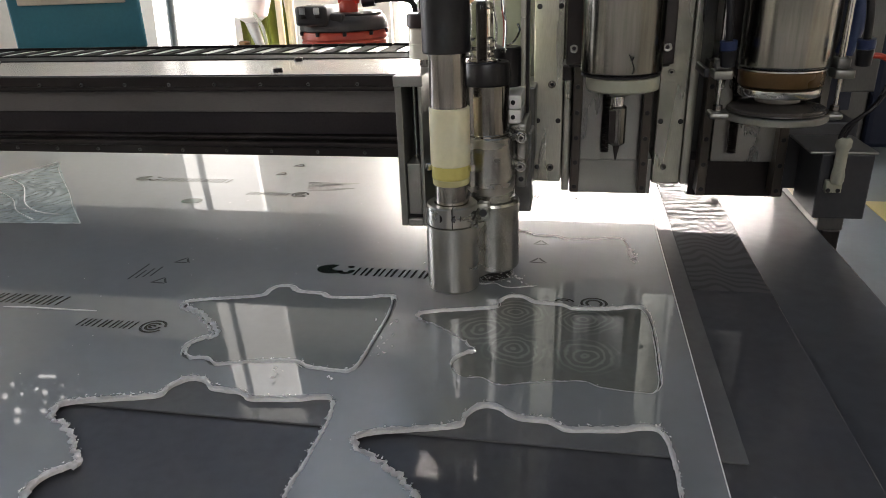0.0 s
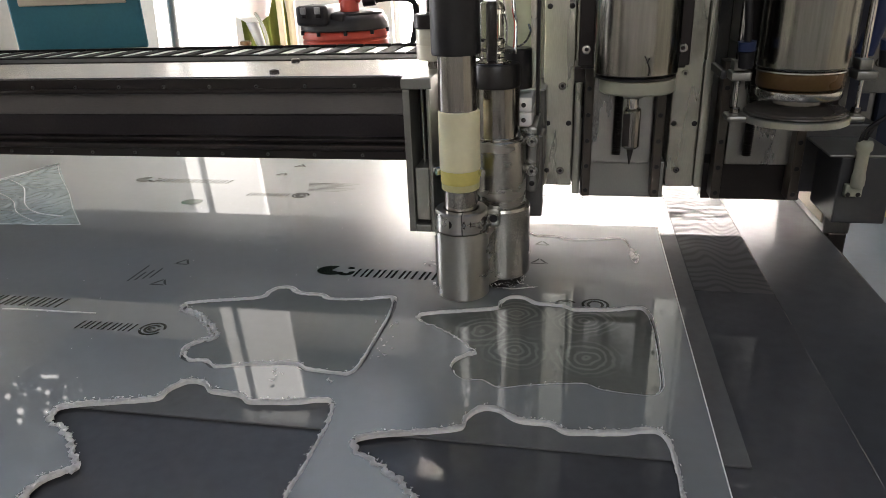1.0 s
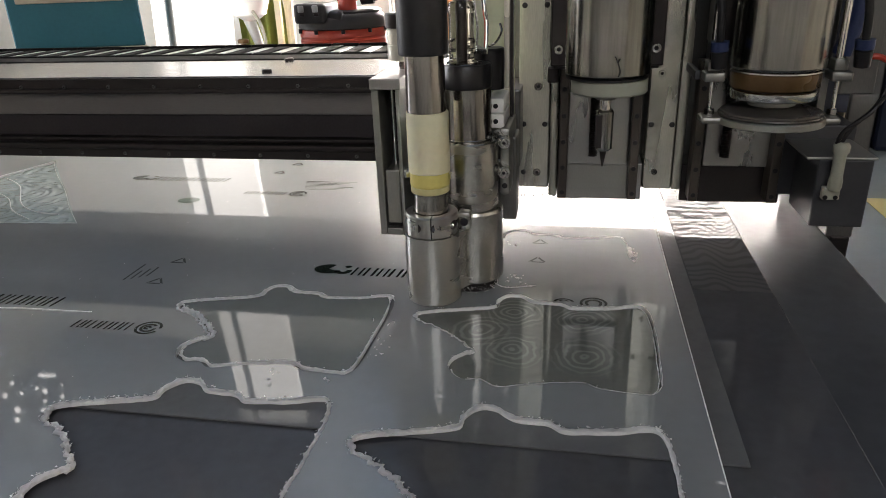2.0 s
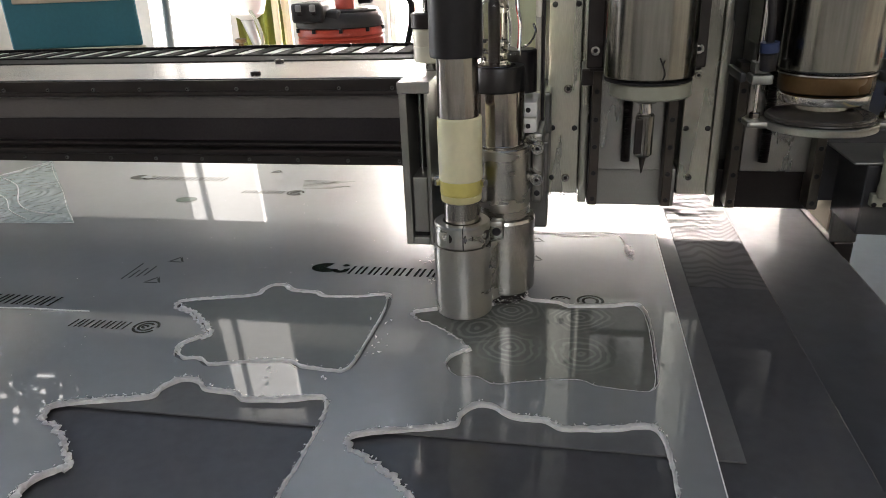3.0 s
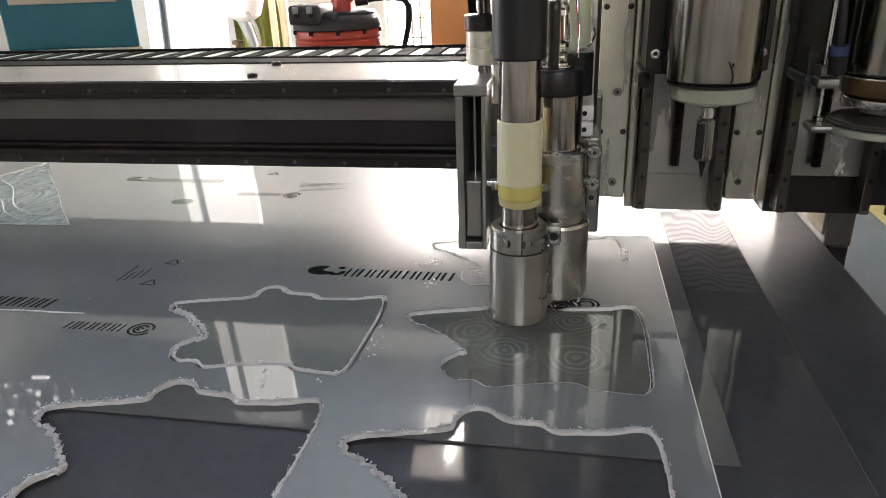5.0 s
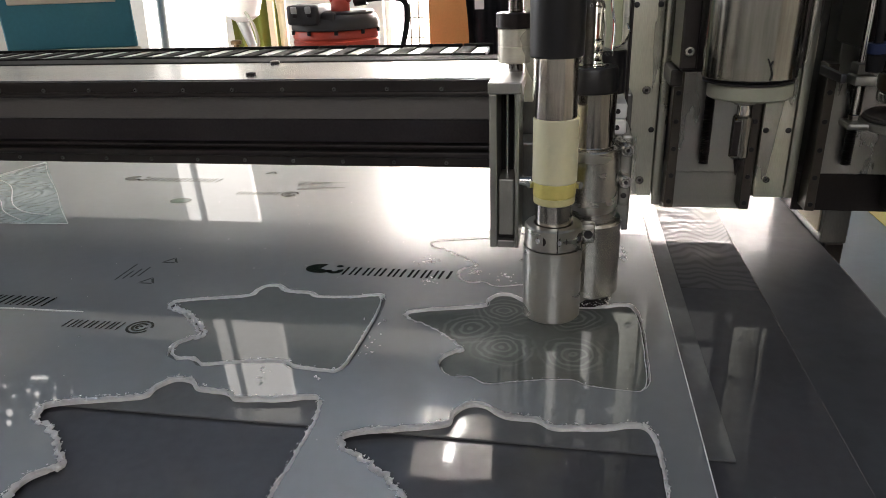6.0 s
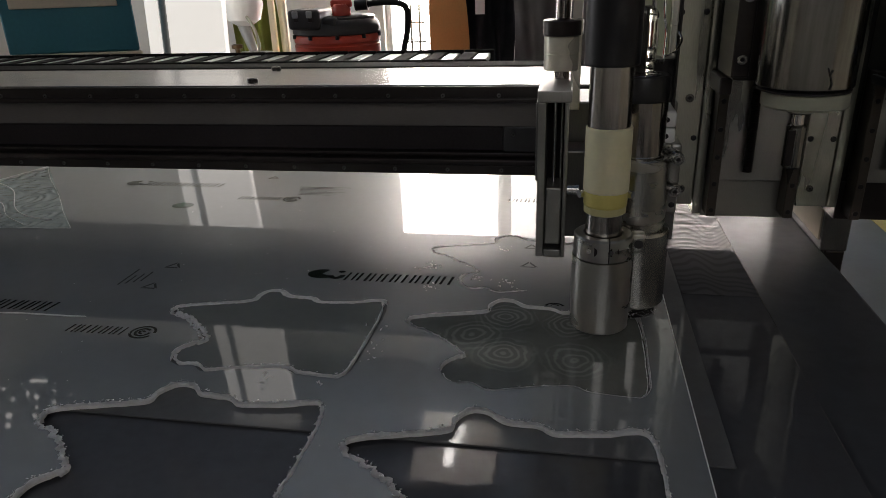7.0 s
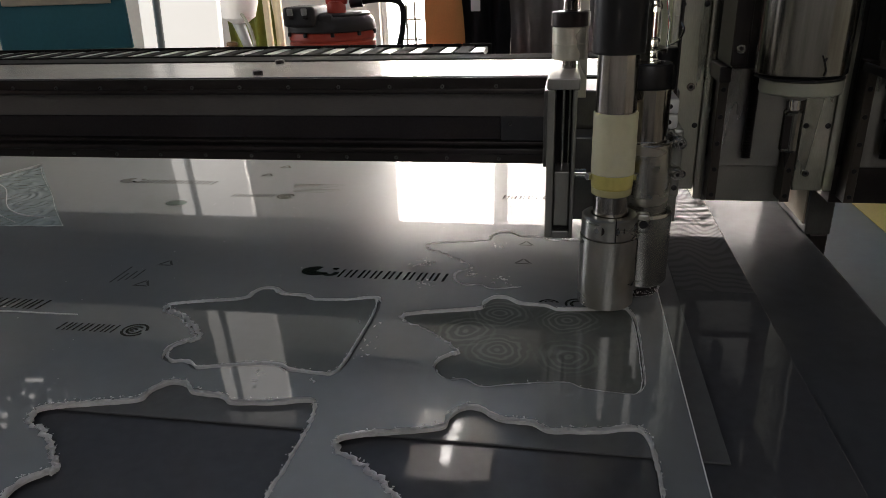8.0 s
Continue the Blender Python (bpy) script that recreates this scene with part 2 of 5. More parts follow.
def part(name, bm, material, parent=None, label="", smooth=40):
    """Links a bmesh as one mesh object, under a thing or a part of it."""
    me = bpy.data.meshes.new(name)
    bmesh.ops.recalc_face_normals(bm, faces=bm.faces)
    if smooth:
        # rounded forms shade smoothly, but a broad flat face stays flat beside its narrow bevel
        for f in bm.faces:
            f.smooth = True
        for e in bm.edges:
            if len(e.link_faces) == 2:
                a, b = sorted(f.calc_area() for f in e.link_faces)
                e.smooth = e.calc_face_angle(0.0) < radians(smooth) and b < 8 * max(a, 1e-12)
    bm.to_mesh(me)
    bm.free()
    me.materials.append(material)
    ob = new(name, me)
    if parent is not None:
        ob.parent = parent
    if label:
        ob["label"] = label
    return ob


def empty(name, label, category, group="", kind=""):
    return tagged(new(name), label, category, group, kind)


def box(x0, x1, y0, y1, z0, z1, bevel=0.0, bm=None, seg=2):
    own = bmesh.new()
    bmesh.ops.create_cube(own, size=1, matrix=Matrix.LocRotScale(((x0 + x1) / 2, (y0 + y1) / 2, (z0 + z1) / 2), None, (abs(x1 - x0), abs(y1 - y0), abs(z1 - z0))))
    if bevel:
        bmesh.ops.bevel(own, geom=own.edges[:], offset=bevel, segments=seg, profile=0.5, affect="EDGES")
    return own if bm is None else merge(bm, own)


def merge(bm, other, m=None):
    """Adds the mesh other to bm."""
    if m is not None:
        bmesh.ops.transform(other, matrix=m, verts=other.verts)
    me = bpy.data.meshes.new("tmp")
    other.to_mesh(me)
    other.free()
    bm.from_mesh(me)
    bpy.data.meshes.remove(me)
    return bm


def lathe(profile, x=0, y=0, seg=40, bm=None):
    """A body turned round an upright axis from (radius, height) pairs, bottom to top."""
    own = bmesh.new()
    rings = []
    for r, z in profile:
        if r <= 0:
            rings.append([own.verts.new((x, y, z))])
        else:
            rings.append([own.verts.new((x + r * math.cos(2 * math.pi * k / seg), y + r * math.sin(2 * math.pi * k / seg), z)) for k in range(seg)])
    for a, b in zip(rings, rings[1:]):
        for k in range(seg):
            j = (k + 1) % seg
            if len(a) > 1 and len(b) > 1:
                own.faces.new((a[k], a[j], b[j], b[k]))
            elif len(a) > 1:
                own.faces.new((a[k], a[j], b[0]))
            elif len(b) > 1:
                own.faces.new((a[0], b[j], b[k]))
    for ring in (rings[0], rings[-1]):
        if len(ring) > 1:
            own.faces.new(ring)
    return own if bm is None else merge(bm, own)


def rod(p, q, r, seg=12, bm=None, r2=None):
    """A round bar from p to q."""
    own = bmesh.new()
    p, q = Vector(p), Vector(q)
    m = Matrix.Translation((p + q) / 2) @ (q - p).to_track_quat("Z", "Y").to_matrix().to_4x4()
    bmesh.ops.create_cone(own, cap_ends=True, segments=seg, radius1=r, radius2=r if r2 is None else r2, depth=(q - p).length, matrix=m)
    return own if bm is None else merge(bm, own)


def hose(points, r, seg=8, steps=10, bm=None):
    """A tube along a smooth curve through the points."""
    line = spline([Vector(p) for p in points], steps, False)
    own = bmesh.new()
    rings = []
    for i, p in enumerate(line):
        d = (line[min(i + 1, len(line) - 1)] - line[max(i - 1, 0)]).normalized()
        a = d.orthogonal().normalized() if not rings else (side - d * side.dot(d)).normalized()
        side = a
        c = d.cross(a)
        rings.append([own.verts.new(p + r * (a * math.cos(2 * math.pi * k / seg) + c * math.sin(2 * math.pi * k / seg))) for k in range(seg)])
    for a, b in zip(rings, rings[1:]):
        for k in range(seg):
            own.faces.new((a[k], a[(k + 1) % seg], b[(k + 1) % seg], b[k]))
    own.faces.new(rings[0])
    own.faces.new(rings[-1])
    return own if bm is None else merge(bm, own)


def spline(pts, steps, closed=True):
    """Catmull-Rom points through pts."""
    n, out = len(pts), []
    for i in range(n if closed else n - 1):
        a, b, c, d = (pts[(i + k) % n] if closed else pts[min(max(i + k, 0), n - 1)] for k in (-1, 0, 1, 2))
        for s in range(steps):
            t = s / steps
            out.append(0.5 * ((2 * b) + (c - a) * t + (2 * a - 5 * b + 4 * c - d) * t * t + (3 * b - a - 3 * c + d) * t ** 3))
    if not closed:
        out.append(pts[-1])
    return out


def screw(parent, x, y, z, r=0.0035, facing="y", name="socket_screw", material=None):
    """A socket-head screw with its hexagonal recess painted black for shade, its head towards -y or +z."""
    own = bmesh.new()
    lathe([(r * 1.05, 0), (r * 1.05, 0.0018), (r * 0.92, 0.0026), (r * 0.50, 0.0026), (r * 0.46, 0.0003), (0, 0.0003)], seg=14, bm=own)
    m = pose(x, y, z, 90) if facing == "y" else pose(x, y, z)
    for f in own.faces:
        c = f.calc_center_median()
        f.material_index = 1 if math.hypot(c.x, c.y) < r * 0.485 else 0
    bmesh.ops.transform(own, matrix=m, verts=own.verts)
    ob = part(name, own, material or STEEL, parent)
    # black on the recess faces stands in for shade
    ob.data.materials.append(BLACK)
    return ob


def hole(parent, x, y, z, r=0.0035, name="screw_hole"):
    """A counterbored hole seen from the front: a flat disc painted black for its shade."""
    own = bmesh.new()
    lathe([(r, -0.0005), (r, 0.0003), (r * 0.86, 0.0006), (0, 0.0006)], seg=12, bm=own)
    bmesh.ops.transform(own, matrix=pose(x, y, z, 90), verts=own.verts)
    return part(name, own, BLACK, parent)

# ---- room ----


def wall_with_openings(name, along, at, lo, hi, openings, thick=0.2, label="", material=WALL):
    """An upright wall along x or y at the given place, z from floor to ceiling, with openings (from, to, sill, head)."""
    own = bmesh.new()
    cuts = sorted({lo, hi, *[v for o in openings for v in o[:2]]})
    for a, b in zip(cuts, cuts[1:]):
        spans = [(FLOOR, CEIL)]
        for o in openings:
            if o[0] <= a and o[1] >= b:
                spans = [(FLOOR, o[2]), (o[3], CEIL)]
        for z0, z1 in spans:
            if z1 - z0 > 0.001:
                if along == "x":
                    box(a, b, at, at + thick, z0, z1, bm=own)
                else:
                    box(at, at + thick, a, b, z0, z1, bm=own)
    return tagged(part(name, own, material, smooth=0), label or "plain white plastered workshop wall", "wall", kind="structure")


tagged(part("floor", box(WEST, EAST, SOUTH, NORTH, FLOOR - 0.1, FLOOR), FLOORM, smooth=0), "blue-grey painted concrete workshop floor", "floor", kind="structure")
tagged(part("ceiling", box(WEST, EAST, SOUTH, NORTH, CEIL, CEIL + 0.1), CEILING, smooth=0), "plain blue-grey workshop ceiling", "ceiling", kind="structure")
WIN = (-1.40, -0.575, -0.5, 2.05)
BLINDS = (-0.545, 1.60, -0.1, 2.05)
# unseen openings added for the two fill lamps
FILL_GAP_SOUTH = (-0.65, 1.35, 1.46, 2.58)
FILL_GAP_WEST = (0.35, 2.05, 0.10, 1.90)
wall_with_openings("wall_north", "x", NORTH, WEST - 0.2, EAST + 0.2, [WIN, BLINDS], label="white plastered wall with tall bright windows")
wall_with_openings("wall_south", "x", SOUTH - 0.2, WEST - 0.2, EAST + 0.2, [FILL_GAP_SOUTH], label="grey workshop wall with an unseen high opening added for fill light", material=DIMWALL)
wall_with_openings("wall_west", "y", WEST - 0.2, SOUTH, NORTH, [FILL_GAP_WEST])
wall_with_openings("wall_east", "y", EAST, SOUTH, NORTH, [], label="plain cream workshop wall", material=CREAMWALL)


def window(name, o, y, label):
    """A framed window: four frame bars and a pane."""
    x0, x1, z0, z1 = o
    w = tagged(new(name), label, "window", kind="structure")
    for nm, b in (("frame_bar", (x0, x0 + 0.04, z0, z1)), ("frame_bar", (x1 - 0.04, x1, z0, z1)), ("frame_bar", (x0 + 0.04, x1 - 0.04, z0, z0 + 0.05)), ("frame_bar", (x0 + 0.04, x1 - 0.04, z1 - 0.05, z1))):
        part(nm, box(b[0], b[1], y + 0.06, y + 0.12, b[2], b[3], 0.004), WHITE, w)
    pane = part("pane", box(x0 + 0.04, x1 - 0.04, y + 0.085, y + 0.091, z0 + 0.05, z1 - 0.05), GLASSM, w, smooth=0)
    pane.visible_shadow = False
    return w


tagged(part("backdrop", box(WIN[0] - 0.6, BLINDS[1] + 0.6, NORTH + 0.6, NORTH + 0.62, -0.7, 2.4), OUTSIDE, smooth=0), "overexposed daylight outside the windows", "backdrop", kind="structure")
window("window_1", WIN, NORTH, "tall white-framed window full of daylight")
window("window_2", BLINDS, NORTH, "window with lowered white venetian blinds")
blind = empty("venetian_blind", "white venetian blind with narrow slats, half open", "blind")
slat = part("slat", box(BLINDS[0] + 0.05, BLINDS[1] - 0.05, -0.0115, 0.0115, -0.0006, 0.0006), SLAT, blind, smooth=0)
slat.matrix_local = pose(0, NORTH + 0.03, 1.97, -34)
for k in range(1, 78):
    s = slat.copy()
    scene.collection.objects.link(s)
    s.matrix_local = pose(0, NORTH + 0.03, 1.97 - 0.0255 * k, -34)
for x in (BLINDS[0] + 0.15, BLINDS[0] + 0.185, (BLINDS[0] + BLINDS[1]) / 2, BLINDS[1] - 0.17):
    part("ladder_cord", box(x - 0.0012, x + 0.0012, NORTH + 0.014, NORTH + 0.0155, 0.0, 1.985), SLAT, blind, smooth=0)
part("head_rail", box(BLINDS[0] + 0.045, BLINDS[1] - 0.045, NORTH + 0.005, NORTH + 0.055, 1.99, 2.03, 0.004), WHITE, blind)

lamp = empty("ceiling_light", "rectangular ceiling light with a bright diffuser", "ceiling light")
part("housing", box(-1.05, -0.50, 2.55, 3.22, CEIL - 0.06, CEIL - 0.002, 0.006), WHITE, lamp)
for k in range(3):
    part("diffuser", box(-0.825 + 0.010 * k, -0.765 + 0.010 * k, 2.70 + 0.150 * k, 2.805 + 0.150 * k, CEIL - 0.068, CEIL - 0.061, 0.002), TUBE_LIGHT, lamp)

cluster = empty("spotlight_cluster", "ceiling fixture with a cluster of bare bulbs", "ceiling light")
CX, CY = -3.70, 2.50
part("rose", lathe([(0.06, CEIL - 0.03), (0.06, CEIL - 0.002)], CX, CY, 28), GREYP, cluster)
part("tube_lamp", rod((CX - 0.14, CY + 0.24, 2.33), (CX - 0.02, CY + 0.255, 2.33), 0.011, 10), BULB, cluster, "short lamp tube")
for dx, dy, b in ((0.05, 0.06, 1.0), (-0.04, 0.09, 0.7), (0.22, 0.02, 0.8), (-0.20, -0.02, 1.1), (0.02, -0.16, 1.2), (-0.12, -0.22, 0.7), (0.20, -0.14, 0.9), (-0.26, 0.12, 0.7),
                  (0.10, -0.26, 1.0), (-0.10, 0.02, 0.6), (0.14, -0.05, 0.6), (-0.24, -0.16, 0.8), (0.27, 0.12, 0.5), (-0.05, -0.31, 0.6), (0.12, 0.15, 0.5)):
    r = 0.017 * b
    bulb = part("bulb", lathe([(0.0, 2.33 - r), (0.7 * r, 2.33 - 0.72 * r), (r, 2.33), (0.7 * r, 2.33 + 0.72 * r), (0.4 * r, 2.33 + r)], CX + dx, CY + dy, 12), BULB, cluster)
    part("arm", rod((CX + dx, CY + dy, 2.33 + r), (CX + dx * 0.4, CY + dy * 0.4, CEIL - 0.028), 0.005, 6), GREYP, bulb)

# ---- the bed of the machine ----
SHEET_T, UNDER_T, MAT_T = 0.004, 0.0018, 0.002
Z_UNDER = -SHEET_T - 0.0003
Z_MAT = Z_UNDER - UNDER_T - 0.0003
Z_BED = Z_MAT - MAT_T - 0.0003
bed = empty("machine_bed", "black flat steel bed of a cutting machine", "machine bed")
part("bed_plate", box(-2.3, 0.205, -1.3, 1.08, Z_BED - 0.05, Z_BED, 0.003), BED, bed)
part("bed_skirt", box(-2.25, 0.19, -1.2, 1.0, FLOOR, Z_BED - 0.05), BLACKM, bed, smooth=0)
tagged(part("mat", box(-1.9, 0.101, -1.25, 0.95, Z_BED + 0.0003, Z_MAT, 0.0008), MAT), "black glossy mat lying on the bed", "mat")
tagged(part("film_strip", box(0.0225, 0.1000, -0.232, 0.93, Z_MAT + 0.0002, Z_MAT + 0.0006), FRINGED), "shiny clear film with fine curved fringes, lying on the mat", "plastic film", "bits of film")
tagged(part("underlay_sheet", box(-1.75, 0.021, -0.512, 0.90, Z_MAT + 0.0003, Z_UNDER, 0.0006), UNDERLAY), "dark grey underlay under the acrylic sheet", "underlay")

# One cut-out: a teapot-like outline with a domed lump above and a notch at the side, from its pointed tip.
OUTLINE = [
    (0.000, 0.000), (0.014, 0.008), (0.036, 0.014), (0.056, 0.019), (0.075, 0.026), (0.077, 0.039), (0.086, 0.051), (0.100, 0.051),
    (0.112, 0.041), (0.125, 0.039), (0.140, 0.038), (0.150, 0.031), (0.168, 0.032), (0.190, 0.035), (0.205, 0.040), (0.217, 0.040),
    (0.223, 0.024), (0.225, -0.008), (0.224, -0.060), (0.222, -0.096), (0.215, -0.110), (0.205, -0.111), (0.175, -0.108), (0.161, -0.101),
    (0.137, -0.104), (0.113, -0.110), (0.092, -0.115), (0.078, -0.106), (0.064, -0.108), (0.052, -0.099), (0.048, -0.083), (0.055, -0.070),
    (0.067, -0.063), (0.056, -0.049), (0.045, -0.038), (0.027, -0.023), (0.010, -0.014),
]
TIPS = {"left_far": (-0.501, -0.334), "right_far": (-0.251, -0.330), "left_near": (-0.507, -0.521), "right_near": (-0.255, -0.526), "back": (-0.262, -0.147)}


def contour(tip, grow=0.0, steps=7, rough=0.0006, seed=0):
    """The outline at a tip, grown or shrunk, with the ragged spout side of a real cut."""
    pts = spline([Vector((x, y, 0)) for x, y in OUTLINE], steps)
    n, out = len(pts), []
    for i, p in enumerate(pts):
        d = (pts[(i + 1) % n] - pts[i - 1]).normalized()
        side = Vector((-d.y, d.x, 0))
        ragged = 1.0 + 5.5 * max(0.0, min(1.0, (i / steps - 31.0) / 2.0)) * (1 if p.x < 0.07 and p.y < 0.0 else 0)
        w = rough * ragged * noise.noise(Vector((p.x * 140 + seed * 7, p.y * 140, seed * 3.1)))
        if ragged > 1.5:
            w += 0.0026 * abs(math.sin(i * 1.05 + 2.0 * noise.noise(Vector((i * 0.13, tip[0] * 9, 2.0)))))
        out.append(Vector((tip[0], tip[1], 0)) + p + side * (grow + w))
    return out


def plate(loops, z0, z1, outer=None):
    """A flat plate between two heights, bounded by outer, with the other loops cut out."""
    own = bmesh.new()
    edges = []
    for loop in ([outer] if outer else []) + loops:
        vs = [own.verts.new((p[0], p[1], z1)) for p in loop]
        edges += [own.edges.new((a, vs[(i + 1) % len(vs)])) for i, a in enumerate(vs)]
    bmesh.ops.triangle_fill(own, use_beauty=True, use_dissolve=False, edges=edges)
    top = own.faces[:]
    rim = [e for e in own.edges if len(e.link_faces) == 1]
    low = {}
    for v in own.verts[:]:
        low[v] = own.verts.new((v.co.x, v.co.y, z0))
    for e in rim:
        a, b = e.verts
        own.faces.new((a, b, low[b], low[a])).material_index = 1
    for f in top:
        own.faces.new([low[v] for v in reversed(f.verts)])
    return own


SHEET_EDGE = [(-1.62, -1.02), (0.0, -1.02), (0.0, 1.0), (-1.62, 1.0)]


def slot(tip, first, last, width, seed):
    """An open cut along part of the outline, from one corner number past the tip to another."""
    outer, inner = contour(tip, 0.0, seed=seed), contour(tip, -width, seed=seed)
    n = len(outer)
    order = [i % n for i in range(int(first * 7), n + int(last * 7))]
    back = []
    for i in reversed(order):
        if not back or (inner[i] - back[-1]).dot(outer[i] - outer[(i + 1) % n]) > 0:
            back.append(inner[i])
    return [outer[i] for i in order] + back


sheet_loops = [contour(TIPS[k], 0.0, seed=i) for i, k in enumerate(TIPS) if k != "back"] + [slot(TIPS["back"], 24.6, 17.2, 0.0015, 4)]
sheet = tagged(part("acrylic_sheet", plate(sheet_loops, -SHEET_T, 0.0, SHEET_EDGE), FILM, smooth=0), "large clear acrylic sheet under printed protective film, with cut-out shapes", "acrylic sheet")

sheet.data.materials.append(KERF)
# the glint along the sheet's edge, painted as a thin white strip
part("edge_glint", box(0.0001, 0.0010, -1.02, 1.0, -SHEET_T, 0.0003, 0.0003), KERF, sheet, "sheet edge with its glint painted as a white strip")


def rings_material():
    """Clear acrylic on the dark underlay: faint interference rings, painted in, where the two surfaces touch."""
    m = shader("acrylic_with_painted_rings", (0.165, 0.176, 0.164), 0.06, 0, 0.12, 20, 0.00002, rough_var=0.02, ior=1.8)
    nt = m.node_tree
    b = nt.nodes["Principled BSDF"]
    colour = b.inputs["Base Color"].links[0].from_socket
    co = nt.nodes.new("ShaderNodeTexCoord")
    warp = nt.nodes.new("ShaderNodeTexNoise")
    warp.inputs["Scale"].default_value, warp.inputs["Detail"].default_value = 24, 3.0
    nt.links.new(co.outputs["Object"], warp.inputs["Vector"])
    total = None
    for cx, cy, rate in ((0.100, -0.054, 900), (0.162, -0.057, 820), (0.096, 0.016, 980), (0.162, 0.010, 880), (0.066, -0.022, 800)):
        d = nt.nodes.new("ShaderNodeVectorMath")
        d.operation = "DISTANCE"
        d.inputs[1].default_value = (TIPS["right_far"][0] + cx, TIPS["right_far"][1] + cy, -0.0025)
        nt.links.new(co.outputs["Object"], d.inputs[0])
        bend = nt.nodes.new("ShaderNodeMath")
        bend.operation, bend.inputs[1].default_value = "MULTIPLY_ADD", 0.030
        nt.links.new(warp.outputs[0], bend.inputs[0])
        nt.links.new(d.outputs["Value"], bend.inputs[2])
        sq = nt.nodes.new("ShaderNodeMath")
        sq.operation, sq.inputs[1].default_value = "MULTIPLY", rate
        nt.links.new(bend.outputs[0], sq.inputs[0])
        sn = nt.nodes.new("ShaderNodeMath")
        sn.operation = "SINE"
        nt.links.new(sq.outputs[0], sn.inputs[0])
        fade = nt.nodes.new("ShaderNodeMapRange")
        fade.inputs["From Min"].default_value, fade.inputs["From Max"].default_value = 0.020, 0.034
        fade.inputs["To Min"].default_value, fade.inputs["To Max"].default_value = 1.0, 0.0
        nt.links.new(d.outputs["Value"], fade.inputs[0])
        thin = nt.nodes.new("ShaderNodeMapRange")
        thin.inputs["From Min"].default_value, thin.inputs["From Max"].default_value = -0.2, 1.0
        nt.links.new(sn.outputs[0], thin.inputs[0])
        pr = nt.nodes.new("ShaderNodeMath")
        pr.operation = "MULTIPLY"
        nt.links.new(thin.outputs[0], pr.inputs[0])
        nt.links.new(fade.outputs[0], pr.inputs[1])
        if total is None:
            total = pr
        else:
            ad = nt.nodes.new("ShaderNodeMath")
            ad.operation = "ADD"
            nt.links.new(total.outputs[0], ad.inputs[0])
            nt.links.new(pr.outputs[0], ad.inputs[1])
            total = ad
    # the rings' reflected light is multiplied into the base colour
    gain = nt.nodes.new("ShaderNodeMath")
    gain.operation, gain.inputs[1].default_value, gain.inputs[2].default_value = "MULTIPLY_ADD", 0.58, 0.92
    nt.links.new(total.outputs[0], gain.inputs[0])
    mul = nt.nodes.new("ShaderNodeVectorMath")
    mul.operation = "SCALE"
    nt.links.new(colour, mul.inputs[0])
    nt.links.new(gain.outputs[0], mul.inputs["Scale"])
    nt.links.new(mul.outputs[0], b.inputs["Base Color"])
    return m


def burr(loop, spans, r, shag, seed, z=0.0, step=0.0012):
    """A crumbly ridge of molten swarf along stretches of a loop: a tube of changing width with flakes on it."""
    own = bmesh.new()
    rng = random.Random(seed)
    n = len(loop)
    for a, b, scale in spans:
        i0, i1 = int(a * n), int(b * n)
        line = []
        for i in range(i0, i1):
            p, q = loop[i % n], loop[(i + 1) % n]
            m = max(1, int((q - p).length / step))
            line += [p.lerp(q, k / m) for k in range(m)]
        rings = []
        for i, p in enumerate(line):
            d = (line[min(i + 1, len(line) - 1)] - line[max(i - 1, 0)])
            if d.length < 1e-7:
                continue
            d.normalize()
            side = Vector((-d.y, d.x, 0))
            w = r * scale * (0.85 + 0.75 * noise.noise(Vector((p.x * 220, p.y * 220, seed))) + 0.35 * (rng.random() - 0.5))
            w = max(w, r * 0.12)
            off = side * (r * 0.4 * noise.noise(Vector((p.x * 90, p.y * 90, seed + 5))))
            rings.append([own.verts.new(p + off + side * (w * c * (1 + 0.35 * (rng.random() - 0.5))) + Vector((0, 0, z + w * 0.48 * s)))
                          for c, s in ((-1, -0.3), (-0.75, 0.55), (0, 0.95), (0.75, 0.55), (1, -0.3))])
            for _ in range(2 if rng.random() < shag * scale else 0):
                u = rng.uniform(0.6, 1.25) * w * rng.choice((-1, 1))
                c = p + side * u + d * rng.uniform(-1, 1) * r + Vector((0, 0, z + rng.uniform(0.0002, 0.0016)))
                s = r * rng.uniform(0.2, 0.7)
                f = [own.verts.new(c + Vector((rng.uniform(-s, s), rng.uniform(-s, s), rng.uniform(-0.4 * s, s)))) for _ in range(4)]
                for t in ((0, 1, 2), (0, 2, 3), (0, 3, 1), (1, 3, 2)):
                    own.faces.new([f[j] for j in t])
        for u, v in zip(rings, rings[1:]):
            for k in range(4):
                own.faces.new((u[k], u[k + 1], v[k + 1], v[k]))
    return own


RINGS = rings_material()
